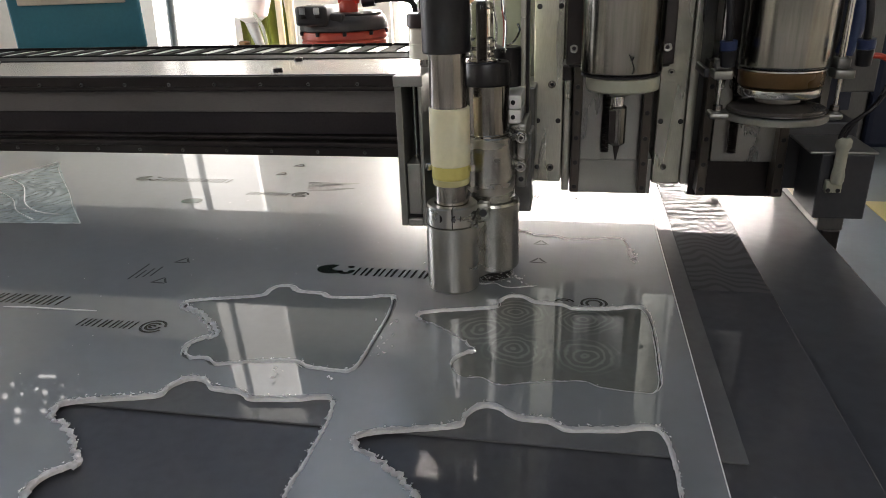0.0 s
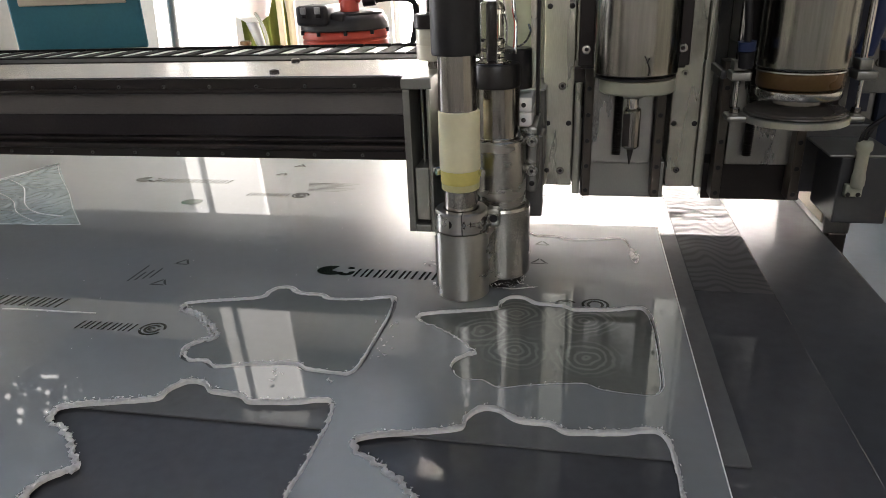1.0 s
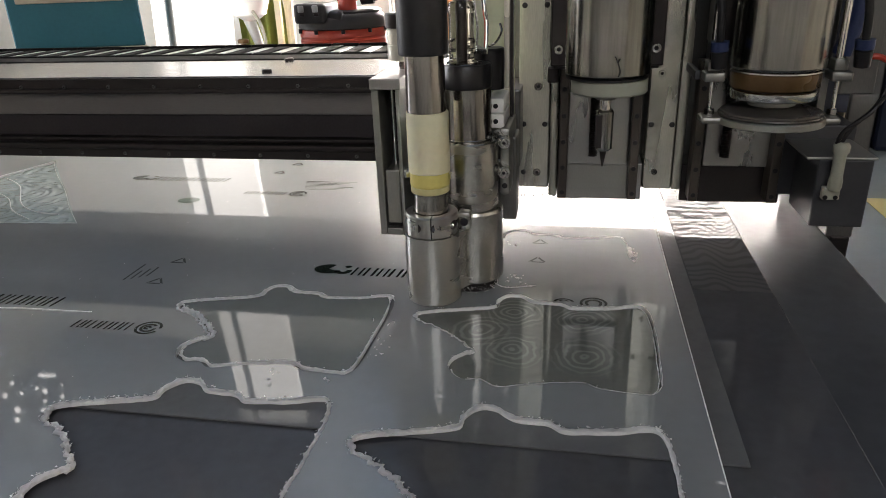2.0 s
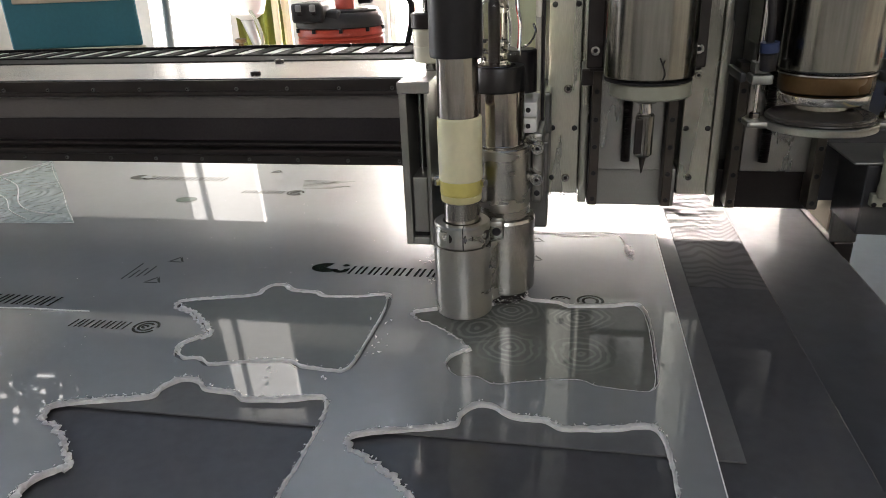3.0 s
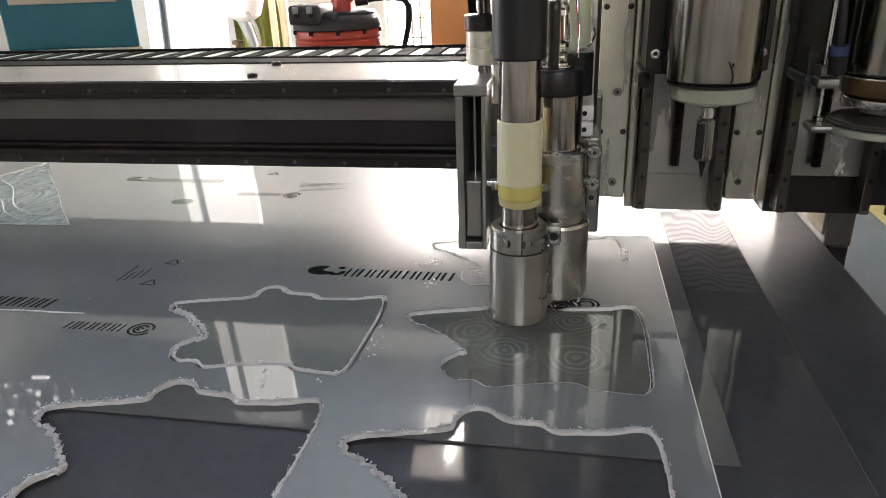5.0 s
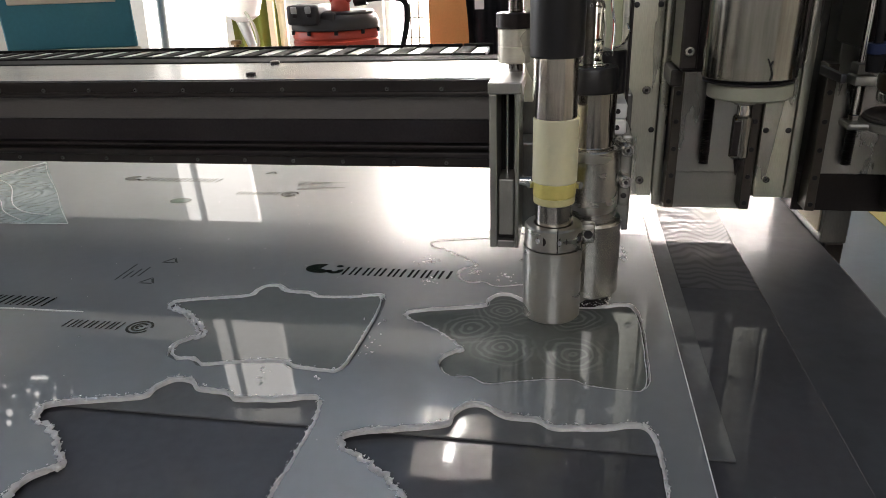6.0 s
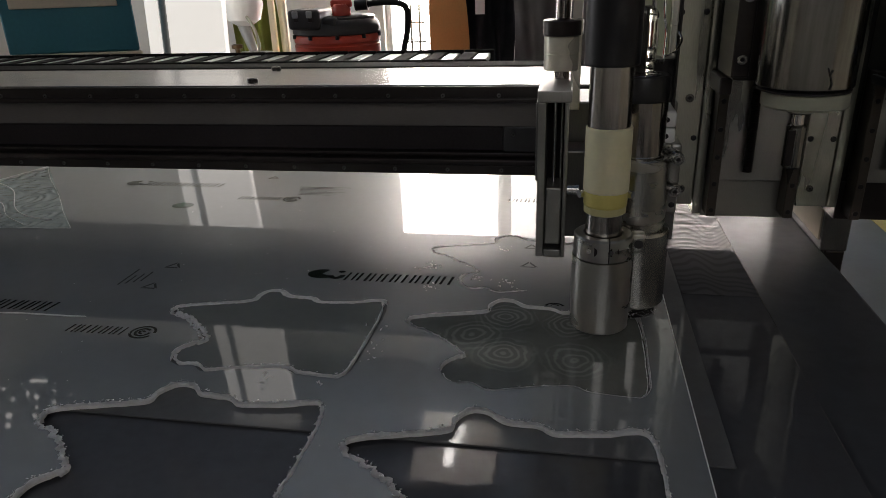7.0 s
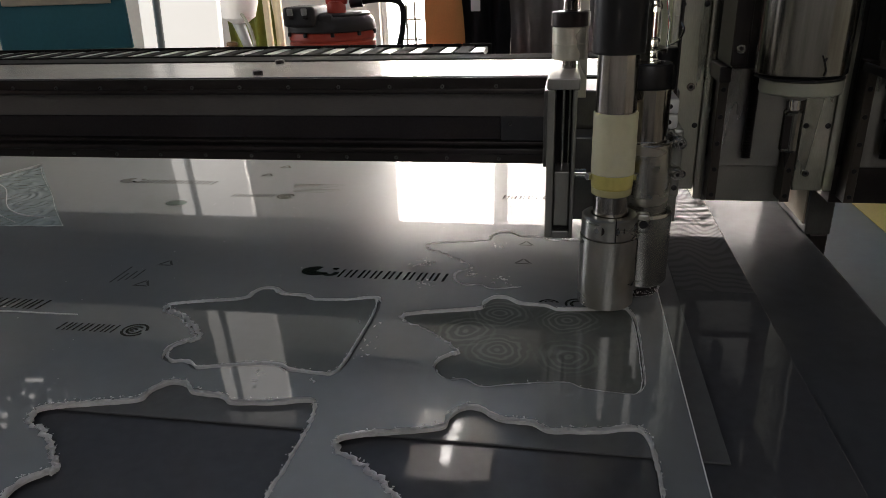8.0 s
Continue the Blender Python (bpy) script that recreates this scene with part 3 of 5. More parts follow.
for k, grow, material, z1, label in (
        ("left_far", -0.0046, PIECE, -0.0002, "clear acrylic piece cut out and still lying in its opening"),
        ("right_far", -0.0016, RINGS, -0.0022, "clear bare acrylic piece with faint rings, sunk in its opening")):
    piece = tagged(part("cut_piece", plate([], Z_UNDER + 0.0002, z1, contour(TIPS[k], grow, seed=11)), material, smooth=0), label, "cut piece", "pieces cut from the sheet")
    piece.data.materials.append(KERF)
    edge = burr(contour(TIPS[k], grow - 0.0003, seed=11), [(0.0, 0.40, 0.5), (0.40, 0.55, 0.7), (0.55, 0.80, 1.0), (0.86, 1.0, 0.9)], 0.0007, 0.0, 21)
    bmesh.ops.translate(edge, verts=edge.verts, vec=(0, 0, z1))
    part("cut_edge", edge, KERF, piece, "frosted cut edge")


# where along the outline the ridge is thick or thin: (from, to, width), as parts of the whole length round
NEAR = [(0.0, 0.42, 1.0), (0.42, 0.78, 0.8), (0.78, 0.86, 1.15), (0.86, 1.0, 1.1)]
THIN = [(0.0, 0.43, 0.72), (0.43, 0.58, 0.42), (0.58, 0.80, 0.66), (0.80, 0.86, 1.0), (0.86, 0.98, 1.2)]
BARE = [(0.0, 0.26, 0.6), (0.30, 0.42, 0.9), (0.42, 0.62, 0.35), (0.62, 0.76, 0.6), (0.80, 0.88, 0.45), (0.88, 1.0, 0.5)]
BACK = [(0.0, 0.11, 0.55), (0.12, 0.21, 1.5), (0.21, 0.31, 1.1), (0.31, 0.42, 0.7), (0.45, 0.47, 2.2), (0.67, 0.72, 0.5), (0.74, 0.80, 1.2), (0.80, 0.84, 1.6),
        (0.855, 0.875, 1.1), (0.895, 0.91, 0.9), (0.93, 0.945, 0.9), (0.965, 0.985, 0.8)]
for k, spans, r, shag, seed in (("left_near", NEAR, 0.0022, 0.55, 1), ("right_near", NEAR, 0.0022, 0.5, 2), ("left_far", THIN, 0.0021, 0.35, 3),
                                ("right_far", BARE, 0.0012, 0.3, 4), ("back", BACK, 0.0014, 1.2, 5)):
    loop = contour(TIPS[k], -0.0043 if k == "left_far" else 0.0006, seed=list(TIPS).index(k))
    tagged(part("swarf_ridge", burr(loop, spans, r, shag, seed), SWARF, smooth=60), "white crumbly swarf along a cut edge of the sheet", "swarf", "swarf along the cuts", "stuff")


OUTER = [(0.0, 0.30, 0.8), (0.36, 0.42, 0.9), (0.60, 0.66, 0.5), (0.80, 0.86, 0.9), (0.86, 1.0, 1.5)]
tagged(part("swarf_ridge", burr(contour(TIPS["left_far"], 0.0004, seed=0), OUTER, 0.0009, 0.5, 6), SWARF, smooth=60), "thin frayed swarf along the outer cut edge", "swarf", "swarf along the cuts", "stuff")


def flakes(name, places, label, size=0.0022):
    """Little heaps of white flakes."""
    own = bmesh.new()
    rng = random.Random(31)
    for x, y, n, spread in places:
        for _ in range(n):
            c = Vector((x + rng.gauss(0, spread), y + rng.gauss(0, spread), rng.uniform(0.0003, 0.003)))
            s = size * rng.uniform(0.3, 1.2)
            f = [own.verts.new(c + Vector((rng.uniform(-s, s), rng.uniform(-s, s), rng.uniform(-0.2 * s, s)))) for _ in range(4)]
            for t in ((0, 1, 2), (0, 2, 3), (0, 3, 1), (1, 3, 2)):
                own.faces.new([f[j] for j in t])
    return tagged(part(name, own, SWARF), label, "swarf", kind="stuff")


flakes("loose_swarf", [(-0.035, -0.150, 14, 0.0016), (-0.034, -0.168, 30, 0.0019), (-0.034, -0.180, 12, 0.0016), (-0.165, -0.243, 16, 0.008), (-0.195, -0.232, 22, 0.004),
                       (-0.345, -0.455, 6, 0.004), (-0.268, -0.395, 8, 0.006), (-0.0255, -0.612, 12, 0.003), (-0.300, -0.455, 3, 0.002),
                       (-0.272, -0.412, 5, 0.003), (-0.276, -0.360, 6, 0.004), (-0.255, -0.205, 24, 0.006), (-0.240, -0.262, 16, 0.005), (-0.175, -0.148, 12, 0.004)], "loose white flakes of swarf on the sheet")
dust = bmesh.new()
rng = random.Random(58)
for _ in range(150):
    c, r = Vector((rng.uniform(-0.75, -0.01), rng.uniform(-0.66, 0.05), 0.0004)), rng.uniform(0.00025, 0.0007)
    if any(-0.01 < c.x - x < 0.235 and -0.125 < c.y - y < 0.06 for x, y in TIPS.values()):
        continue
    f = [dust.verts.new(c + Vector((r * math.cos(a + rng.random()), r * math.sin(a + rng.random()), h))) for a, h in ((0, 0), (2, 0), (4, 0), (0, r))]
    for t in ((0, 1, 2), (0, 3, 1), (1, 3, 2), (2, 3, 0)):
        dust.faces.new([f[j] for j in t])
tagged(part("dust_specks", dust, SWARF, smooth=0), "fine white specks of dust on the sheet", "dust", kind="stuff")

# printed marks on the film; the maker's lettering is drawn as plain bars
Z_PRINT = 0.00025


def bars(x0, x1, y, h, widths, slant=0.0):
    """A row of plain bars between x0 and x1, a pair for each letter's width."""
    made = []
    unit = (x1 - x0) / (sum(widths) + 0.28 * (len(widths) - 1))
    x = x0
    for w in widths:
        own = bmesh.new()
        w *= unit
        e = 0.24 * w
        quads = [(0, e, 0, h), (w - e, w, 0, h)] if w > 0.5 * unit else [(0, 0.6 * w, 0, h)]
        for a0, a1, b0, b1 in quads:
            own.faces.new([own.verts.new((x + u + slant * (v - h / 2), y + v, Z_PRINT)) for u, v in ((a0, b0), (a1, b0), (a1, b1), (a0, b1))])
        made.append(own)
        x += w + 0.28 * unit
    return made


def disc(x, y, rx, ry, r_in=0.0, a0=0.0, a1=360.0, bm=None, tilt=0.0, seg=36):
    own = bmesh.new() if bm is None else bm
    ring = []
    for k in range(seg + 1):
        a = radians(a0 + (a1 - a0) * k / seg)
        pt = []
        for f in (r_in, 1.0):
            u, v = rx * f * math.cos(a), ry * f * math.sin(a)
            pt.append(own.verts.new((x + u * math.cos(tilt) - v * math.sin(tilt), y + u * math.sin(tilt) + v * math.cos(tilt), Z_PRINT)))
        ring.append(pt)
    for p, q in zip(ring, ring[1:]):
        own.faces.new((p[0], p[1], q[1], q[0]))
    return own


def maker_mark(x, y, w=0.167):
    """A round emblem followed by a row of nine letter bars."""
    e = disc(x + 0.016, y + 0.005, 0.017, 0.0125, 0.0, 70, 330)
    disc(x + 0.034, y + 0.002, 0.010, 0.0095, 0.35, 180, 380, e)
    disc(x + 0.037, y + 0.013, 0.004, 0.003, 0.0, 0, 360, e)
    m = empty("printed_mark", "dark green maker's mark printed on the film", "printed mark", "marks printed on the film")
    part("emblem", e, PRINT, m, "dark green emblem", smooth=0)
    for own in bars(x + 0.046, x + w, y - 0.009, 0.021, (0.9, 1, 0.85, 1, 0.35, 1, 0.9, 0.85, 1), 0.12):
        part("letter_bar", own, PRINT, m, smooth=0)


def second_mark(x, y, w=0.093):
    """Six small letter bars before a double spiral ring."""
    e = disc(x + w - 0.013, y, 0.0135, 0.0125, 0.80, 0, 330)
    disc(x + w - 0.013, y, 0.0085, 0.008, 0.68, 40, 360, e)
    disc(x + w - 0.014, y, 0.004, 0.0035, 0.35, 0, 300, e)
    m = empty("printed_mark", "thin dark second mark printed on the film", "printed mark", "marks printed on the film")
    part("ring_emblem", e, PRINT, m, "spiral ring emblem", smooth=0)
    for own in bars(x, x + w - 0.033, y - 0.0075, 0.015, (0.9, 0.35, 1, 1, 0.9, 0.85), 0.1):
        part("letter_bar", own, PRINT, m, smooth=0)


def triangle_mark(x, y, s=0.012, tilt=0.0):
    own = bmesh.new()
    for k in range(3):
        a, b = (Vector((math.cos(radians(90 + 120 * j) + tilt), math.sin(radians(90 + 120 * j) + tilt), 0)) for j in (k, k + 1))
        p, r = a.lerp(b, 0.05), a.lerp(b, 0.90)
        q = [p * s, r * s, r * s * 0.58, p * s * 0.58]
        own.faces.new([own.verts.new((x + v.x, y + v.y * 0.9, Z_PRINT)) for v in q])
    return tagged(part("printed_mark", own, PRINTL, smooth=0), "small triangular recycling mark printed on the film", "printed mark", "marks printed on the film")


maker_mark(-0.389, -0.241)
maker_mark(-0.833, 0.090, 0.172)
maker_mark(-0.800, -0.351)
second_mark(-0.583, -0.390)
second_mark(-0.600, 0.030, 0.098)
# a second mark that the opening has cut through: the upper part of its ring and the heads of two letters are left
cut_mark = disc(-0.080, -0.289, 0.0135, 0.0125, 0.80, -22, 205)
disc(-0.080, -0.289, 0.0085, 0.008, 0.68, -40, 225, cut_mark)
disc(-0.109, -0.289, 0.0100, 0.0075, 0.76, 10, 175, cut_mark)
disc(-0.109, -0.289, 0.0050, 0.0045, 0.70, 20, 160, cut_mark)
tagged(part("printed_mark", cut_mark, PRINT, smooth=0), "printed spiral ring cut through by the opening's edge", "printed mark", "marks printed on the film")
second_mark(-0.185, 0.050)
tagged(part("printed_mark", disc(-0.672, -0.013, 0.0165, 0.0125), PRINTG, smooth=0), "green oval printed on the film", "printed mark", "marks printed on the film")
tagged(part("printed_mark", disc(-0.660, -0.431, 0.0165, 0.0125), PRINTG, smooth=0), "green oval printed on the film", "printed mark", "marks printed on the film")
for x, y, s in ((-0.560, -0.233, 0.013), (-0.556, -0.290, 0.013), (-0.141, -0.132, 0.012), (-0.141, -0.188, 0.013), (-0.578, 0.192, 0.014), (-0.590, 0.140, 0.013)):
    triangle_mark(x, y, s)
small_print = bmesh.new()
for k in range(7):
    for x, y in ((-0.525, 0.092),):
        a0, a1, b0 = x + 0.002 * k, x + 0.085 - 0.011 * (k * 5 % 4), y - 0.0065 * k
        small_print.faces.new([small_print.verts.new((u, v, Z_PRINT)) for u, v in ((a0, b0), (a1, b0), (a1, b0 + 0.0016), (a0, b0 + 0.0016))])
for k in range(4):
    a0, b0, b1 = -0.598 + 0.0070 * k, -0.290 + 0.004 * k, -0.246 - 0.006 * (k * 3 % 4)
    small_print.faces.new([small_print.verts.new((u, v, Z_PRINT)) for u, v in ((a0, b0), (a0 + 0.0022, b0), (a0 + 0.0022, b1), (a0, b1))])
tagged(part("printed_mark", small_print, PRINTL, smooth=0), "rows of unreadable small print on the film", "printed mark", kind="stuff")


def crumpled(name, x0, x1, y0, y1, nx, ny, height, freq, seed, material, label, z=0.0004, keep=None, ripple=0.0):
    """A thin sheet of film lying in ripples and folds."""
    own = bmesh.new()
    grid = []
    for j in range(ny + 1):
        row = []
        for i in range(nx + 1):
            x, y = x0 + (x1 - x0) * i / nx, y0 + (y1 - y0) * j / ny
            if keep:
                x, y = keep(x, y)
            p = Vector((x * freq, y * freq, seed))
            h = abs(noise.noise(p)) + 0.45 * noise.noise(p * 2.7) + 0.2 * noise.noise(p * 6.1)
            if ripple:
                h = 0.5 * h + 0.5 * math.sin(2 * math.pi * (ripple * (y + 0.20 * x) + 2.6 * noise.noise(Vector((x * 26, y * 26, seed)))))
            row.append(own.verts.new((x, y, z + height * max(0.0, 0.25 + h))))
        grid.append(row)
    for j in range(ny):
        for i in range(nx):
            own.faces.new((grid[j][i], grid[j][i + 1], grid[j + 1][i + 1], grid[j + 1][i]))
    return tagged(part(name, own, material, smooth=180), label, "plastic film", "bits of film")


# teal in this colour stands in for the cabinet reflected in clear film
FOIL_T = shader("crumpled_film_teal_cast", (0.55, 0.66, 0.67), 0.10, 0.05, 0.12, 30, rough_var=0.04)
FOIL_T.node_tree.nodes["Principled BSDF"].inputs["Alpha"].default_value = 0.62
flap = crumpled("film_flap", 0.0, 1.0, 0.0, 1.0, 90, 110, 0.0014, 5.0, 8.0, FOIL_T, "crumpled clear film peeled back at the sheet's corner", 0.0006,
         lambda u, v: ((1 - v) * (-0.960 + 0.183 * u) + v * (-1.110 + 0.065 * u), (1 - v) * (-0.140 + 0.013 * u) + v * (-0.020 + 0.193 * u)), 12.0)
# highlights along the folds and edges are painted as white raised strips
FOLD_SHINE = shader("painted_fold_highlight", (0.78, 0.82, 0.83), 0.18, 0.1, 0.1, 60)
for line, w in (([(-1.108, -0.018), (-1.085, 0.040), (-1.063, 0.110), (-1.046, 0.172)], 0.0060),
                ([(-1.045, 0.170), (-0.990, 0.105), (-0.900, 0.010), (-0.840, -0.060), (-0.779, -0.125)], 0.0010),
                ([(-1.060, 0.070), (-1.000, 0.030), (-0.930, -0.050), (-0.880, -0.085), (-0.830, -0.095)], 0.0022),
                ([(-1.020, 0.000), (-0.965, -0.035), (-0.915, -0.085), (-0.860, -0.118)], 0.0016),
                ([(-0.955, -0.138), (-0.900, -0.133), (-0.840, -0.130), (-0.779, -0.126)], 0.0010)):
    part("fold", hose([(x, y, 0.0016) for x, y in line], w * 0.5, 6), FOLD_SHINE, flap, "raised fold with its highlight painted white")


# white colour on the crease stands in for the streak reflected along it
crease = hose([(-0.690, -0.369, 0.0), (-0.655, -0.3685, 0.001), (-0.620, -0.368, 0.0008), (-0.582, -0.366, 0.0)], 0.0008, 6)
tagged(part("film_crease", crease, KERF), "raised crease in the protective film, its bright streak painted white", "crease")

# ---- the gantry: a beam across the bed, which rolls along it ----
gantry = empty("gantry", "black and aluminium gantry beam with linear rails across the bed", "gantry")
BX0, BX1 = -2.25, 0.20
part("beam_top", box(BX0, BX1, 0.012, 0.182, 0.168, 0.183, 0.0012), BEAMTOP, gantry, "bright anodised top plate")
part("beam_core", box(BX0, BX1, 0.034, 0.131, 0.0685, 0.168), ALU_DARK, gantry, smooth=0)
part("beam_underside", box(BX0, BX1, 0.0345, 0.131, 0.0655, 0.0684), UNDERSIDE, gantry, "aluminium underside made pale for light bounced off the sheet", smooth=0)
part("beam_face", box(BX0, BX1, 0.022, 0.034, 0.128, 0.160, 0.001), BEAMFACE, gantry, "satin grey face strip")
part("dust_slot", box(BX0, -0.186, 0.026, 0.033, 0.096, 0.127), SLOT, gantry, "black slot between the rails", smooth=0)
part("slot_end_block", box(-0.185, BX1, 0.021, 0.034, 0.095, 0.128, 0.001), SLATE, gantry)
screw(gantry, -0.172, 0.0208, 0.118, 0.0022, material=ALU_DARK)
part("slot_lip", box(BX0, BX1, 0.016, 0.034, 0.0885, 0.0945, 0.0015), BLACKM, gantry)
for z0, z1 in ((0.1605, 0.1675), (0.080, 0.088)):
    part("rail_edge", box(BX0, BX1, 0.004, 0.034, z0, z1, 0.0018), BLACKM, gantry, "polished black guide rail")
part("guide_rail", box(BX0, BX1, 0.010, 0.034, 0.1455 + 0.0165, 0.1785 - 0.0105, 0.0012), BLACKM, gantry)
part("lower_rail", box(BX0, BX1, 0.008, 0.034, 0.067, 0.0795, 0.0012), BLACKM, gantry)
part("rail_cover", box(BX0, BX1, 0.0065, 0.0118, 0.1625, 0.1815, 0.001), BLACKM, gantry, "black rail strip with screw holes")
for k in range(28):
    x = -0.118 - 0.0712 * k
    screw(gantry, x, 0.0066, 0.1705, 0.0024, material=ALU_DARK)
    screw(gantry, x + 0.003, 0.0082, 0.0735, 0.0024, material=ALU_DARK)
for x, y in ((-0.536, 0.050), (-0.552, 0.172), (-1.10, 0.050), (-1.12, 0.172)):
    b = part("top_bolt", lathe([(0.0072, 0), (0.0072, 0.0028), (0.0062, 0.0038), (0.0032, 0.0038), (0.003, 0.0015), (0, 0.0015)], x, y, 18), BLACKM, gantry)
    b.location.z = 0.183
# the cable chain in its tray along the back of the beam
part("chain_tray", box(BX0, BX1, 0.131, 0.370, 0.158, 0.1665, 0.001), BLACKM, gantry, "black cable chain tray")
part("tray_lip", box(BX0, BX1, 0.183, 0.238, 0.167, 0.1845, 0.001), CHAIN, gantry, "black tray lip")
link = bmesh.new()
for y in (0.242, 0.352):
    box(0.0, 0.0514, y, y + 0.006, 0.167, 0.1895 if y > 0.3 else 0.1865, 0.002, link)
box(0.000, 0.0235, 0.2482, 0.3518, 0.178, 0.1862, 0.001, link)
link_ob = part("chain_link", link, CHAIN, gantry)
link_ob.location.x = -0.2838
bridge = part("chain_bridge", box(0.0250, 0.0460, 0.2484, 0.3516, 0.174, 0.1845, 0.002), PALE_NYLON, gantry, "pale chain bar")
bridge.location.x = -0.2838
for k in range(1, 38):
    for src in (link_ob, bridge):
        c = src.copy()
        scene.collection.objects.link(c)
        c.location.x = -0.2838 - 0.0519 * k
# the right-hand upright, beside the bed
part("upright", box(0.2000, 0.2300, -0.032, 0.170, -0.008, 0.62, 0.002), ALU_DARK, gantry, "dark grey gantry upright plate")
part("drive_cover", box(0.2310, 0.360, -0.040, 0.160, 0.100, 0.62, 0.006), NAVY, gantry, "dark blue drive cover")
part("upright_foot", box(0.2070, 0.2290, -0.030, 0.165, -0.062, -0.0082, 0.002), BLACKM, gantry)
part("upright_liner", box(0.1975, 0.1998, -0.026, 0.160, 0.004, 0.300, 0.001), BEIGE, gantry, "pale inner liner")

# ---- the tool carriage, which runs along the beam ----
car = empty("tool_carriage", "aluminium tool carriage with a cutting head and two spindles", "tool carriage")
TOP = 0.46
part("back_plate", box(-0.172, 0.150, -0.062, -0.046, 0.062, TOP, 0.0015), ALU_DARK, car)
for x in (-0.13, 0.02, 0.11):
    part("rail_runner", box(x - 0.03, x + 0.03, -0.0455, 0.0025, 0.150, 0.182, 0.002), BLACKM, car)
    part("rail_runner", box(x - 0.03, x + 0.03, -0.0455, 0.0025, 0.066, 0.092, 0.002), BLACKM, car)
for x0, x1, z0 in ((-0.1545, -0.1205, 0.071), (-0.0148, 0.0160, 0.072)):
    p = part("front_plate", box(x0, x1, -0.107, -0.064, z0, TOP, 0.0012), ALU, car, "machined aluminium front plate")
part("side_strip", box(0.0168, 0.0262, -0.1085, -0.064, 0.072, TOP, 0.0012), ALU, car)
part("side_strip", box(-0.1197, -0.1105, -0.1085, -0.064, 0.061, TOP, 0.0012), ALU, car, "streaky zinc-grey strip")
for x0, x1 in ((-0.1195, -0.0155), (0.0268, 0.132)):
    part("cross_plate", box(x0 + (0.0095 if x0 < -0.1 else 0), x1, -0.104, -0.064, 0.0575, 0.100, 0.001), ALU_SOFT if x0 < -0.1 else BLACKM, car, "grey lower cross plate")
    part("slide_plate", box(x0 + 0.020, x1 - 0.018, -0.112, -0.064, 0.1005, 0.300, 0.001), ALU_PALE, car, "pale slide plate behind the tool")
for x in (-0.104, -0.0275, 0.0375, 0.1175):
    r = part("slide_rail", box(x - 0.0048, x + 0.0048, -0.130, -0.1045, 0.0655, 0.215, 0.0009), RAIL, car, "dark brown slide rail with screw holes")
    for k in range(5):
        hole(r, x, -0.1302, 0.0725 + 0.0288 * k, 0.0026)
for z in (0.089, 0.187, 0.290):
    screw(car, -0.1335, -0.107, z, 0.0042)
for x, z in ((-0.149, 0.145), (-0.1255, 0.145), (-0.149, 0.272), (-0.1255, 0.272), (0.0118, 0.145), (-0.010, 0.145), (-0.149, 0.089)):
    hole(car, x, -0.1072, z, 0.003)
for z in (0.092, 0.200):
    screw(car, -0.003, -0.107, z, 0.0034)


def knurled_rod(name, x, y, z0, z1, r, parent, material=BLACKM):
    """A threaded rod."""
    prof, z = [(r * 0.8, z0)], z0
    while z < z1 - 0.0012:
        prof += [(r, z + 0.0006), (r * 0.82, z + 0.0014)]
        z += 0.0022
    return part(name, lathe(prof + [(r * 0.8, z1)], x, y, 16), material, parent, smooth=20)


# first spindle: a polished steel motor in a dark clamp, a ring, a collet and a pointed cutter
SX, SY = -0.0655, -0.240
sp = part("spindle_motor", lathe([(0.026, 0.2195), (0.0355, 0.2200), (0.0374, 0.2220), (0.0374, TOP - 0.02), (0.036, TOP - 0.018), (0.0, TOP - 0.018)], SX, SY, 72), TURNED, car, "polished steel spindle motor")
part("seal_ring", lathe([(0.0340, 0.2168), (0.0362, 0.2174), (0.0362, 0.2190), (0.0340, 0.2196)], SX, SY, 64), BLACK, sp)
part("nose_ring", lathe([(0.012, 0.2038), (0.0322, 0.2038), (0.0338, 0.2054), (0.0338, 0.2160), (0.0330, 0.2166), (0.0, 0.2166)], SX + 0.0022, SY, 64), CREAM, sp, "cream plastic nose ring")
part("collet_seat", lathe([(0.0085, 0.1975), (0.0095, 0.1985), (0.0095, 0.2039), (0, 0.2039)], SX, SY, 24), ALU_SOFT, sp)
part("collet_shaft", lathe([(0.0052, 0.187), (0.0052, 0.1976)], SX, SY, 24), CHROME, sp)
nut = part("collet_nut", lathe([(0.0058, 0.1500), (0.0080, 0.1520), (0.0080, 0.1860), (0.0070, 0.1880), (0, 0.1880)], SX, SY, 24), TURNED, sp, "dark steel collet nut with a milled flat")
part("spanner_flat", box(SX - 0.0084, SX - 0.0020, SY - 0.0079, SY - 0.0060, 0.1535, 0.1845, 0.0006), BLACKM, nut)
part("cutter", lathe([(0.0, 0.1335), (0.0007, 0.1350), (0.0036, 0.1500), (0.0036, 0.153)], SX, SY, 16), BLACKM, sp, "pointed engraving cutter")
cl = part("motor_clamp", box(-0.1145, -0.0170, -0.206, -0.1315, 0.219, TOP - 0.03, 0.002), BLACKM, car, "dark motor clamp")
for x in (-0.1095, -0.0215):
    part("clamp_ear", box(x - 0.0075, x + 0.0075, -0.2085, -0.1900, 0.222, TOP - 0.04, 0.0015), BLACKM, cl)
    for z in (0.238, 0.289):
        screw(cl, x, -0.2087, z, 0.0042, material=ALU_TURN)
part("clamp_foot", box(-0.1205, -0.1095, -0.185, -0.1315, 0.203, 0.2185, 0.0015), BLACKM, car)
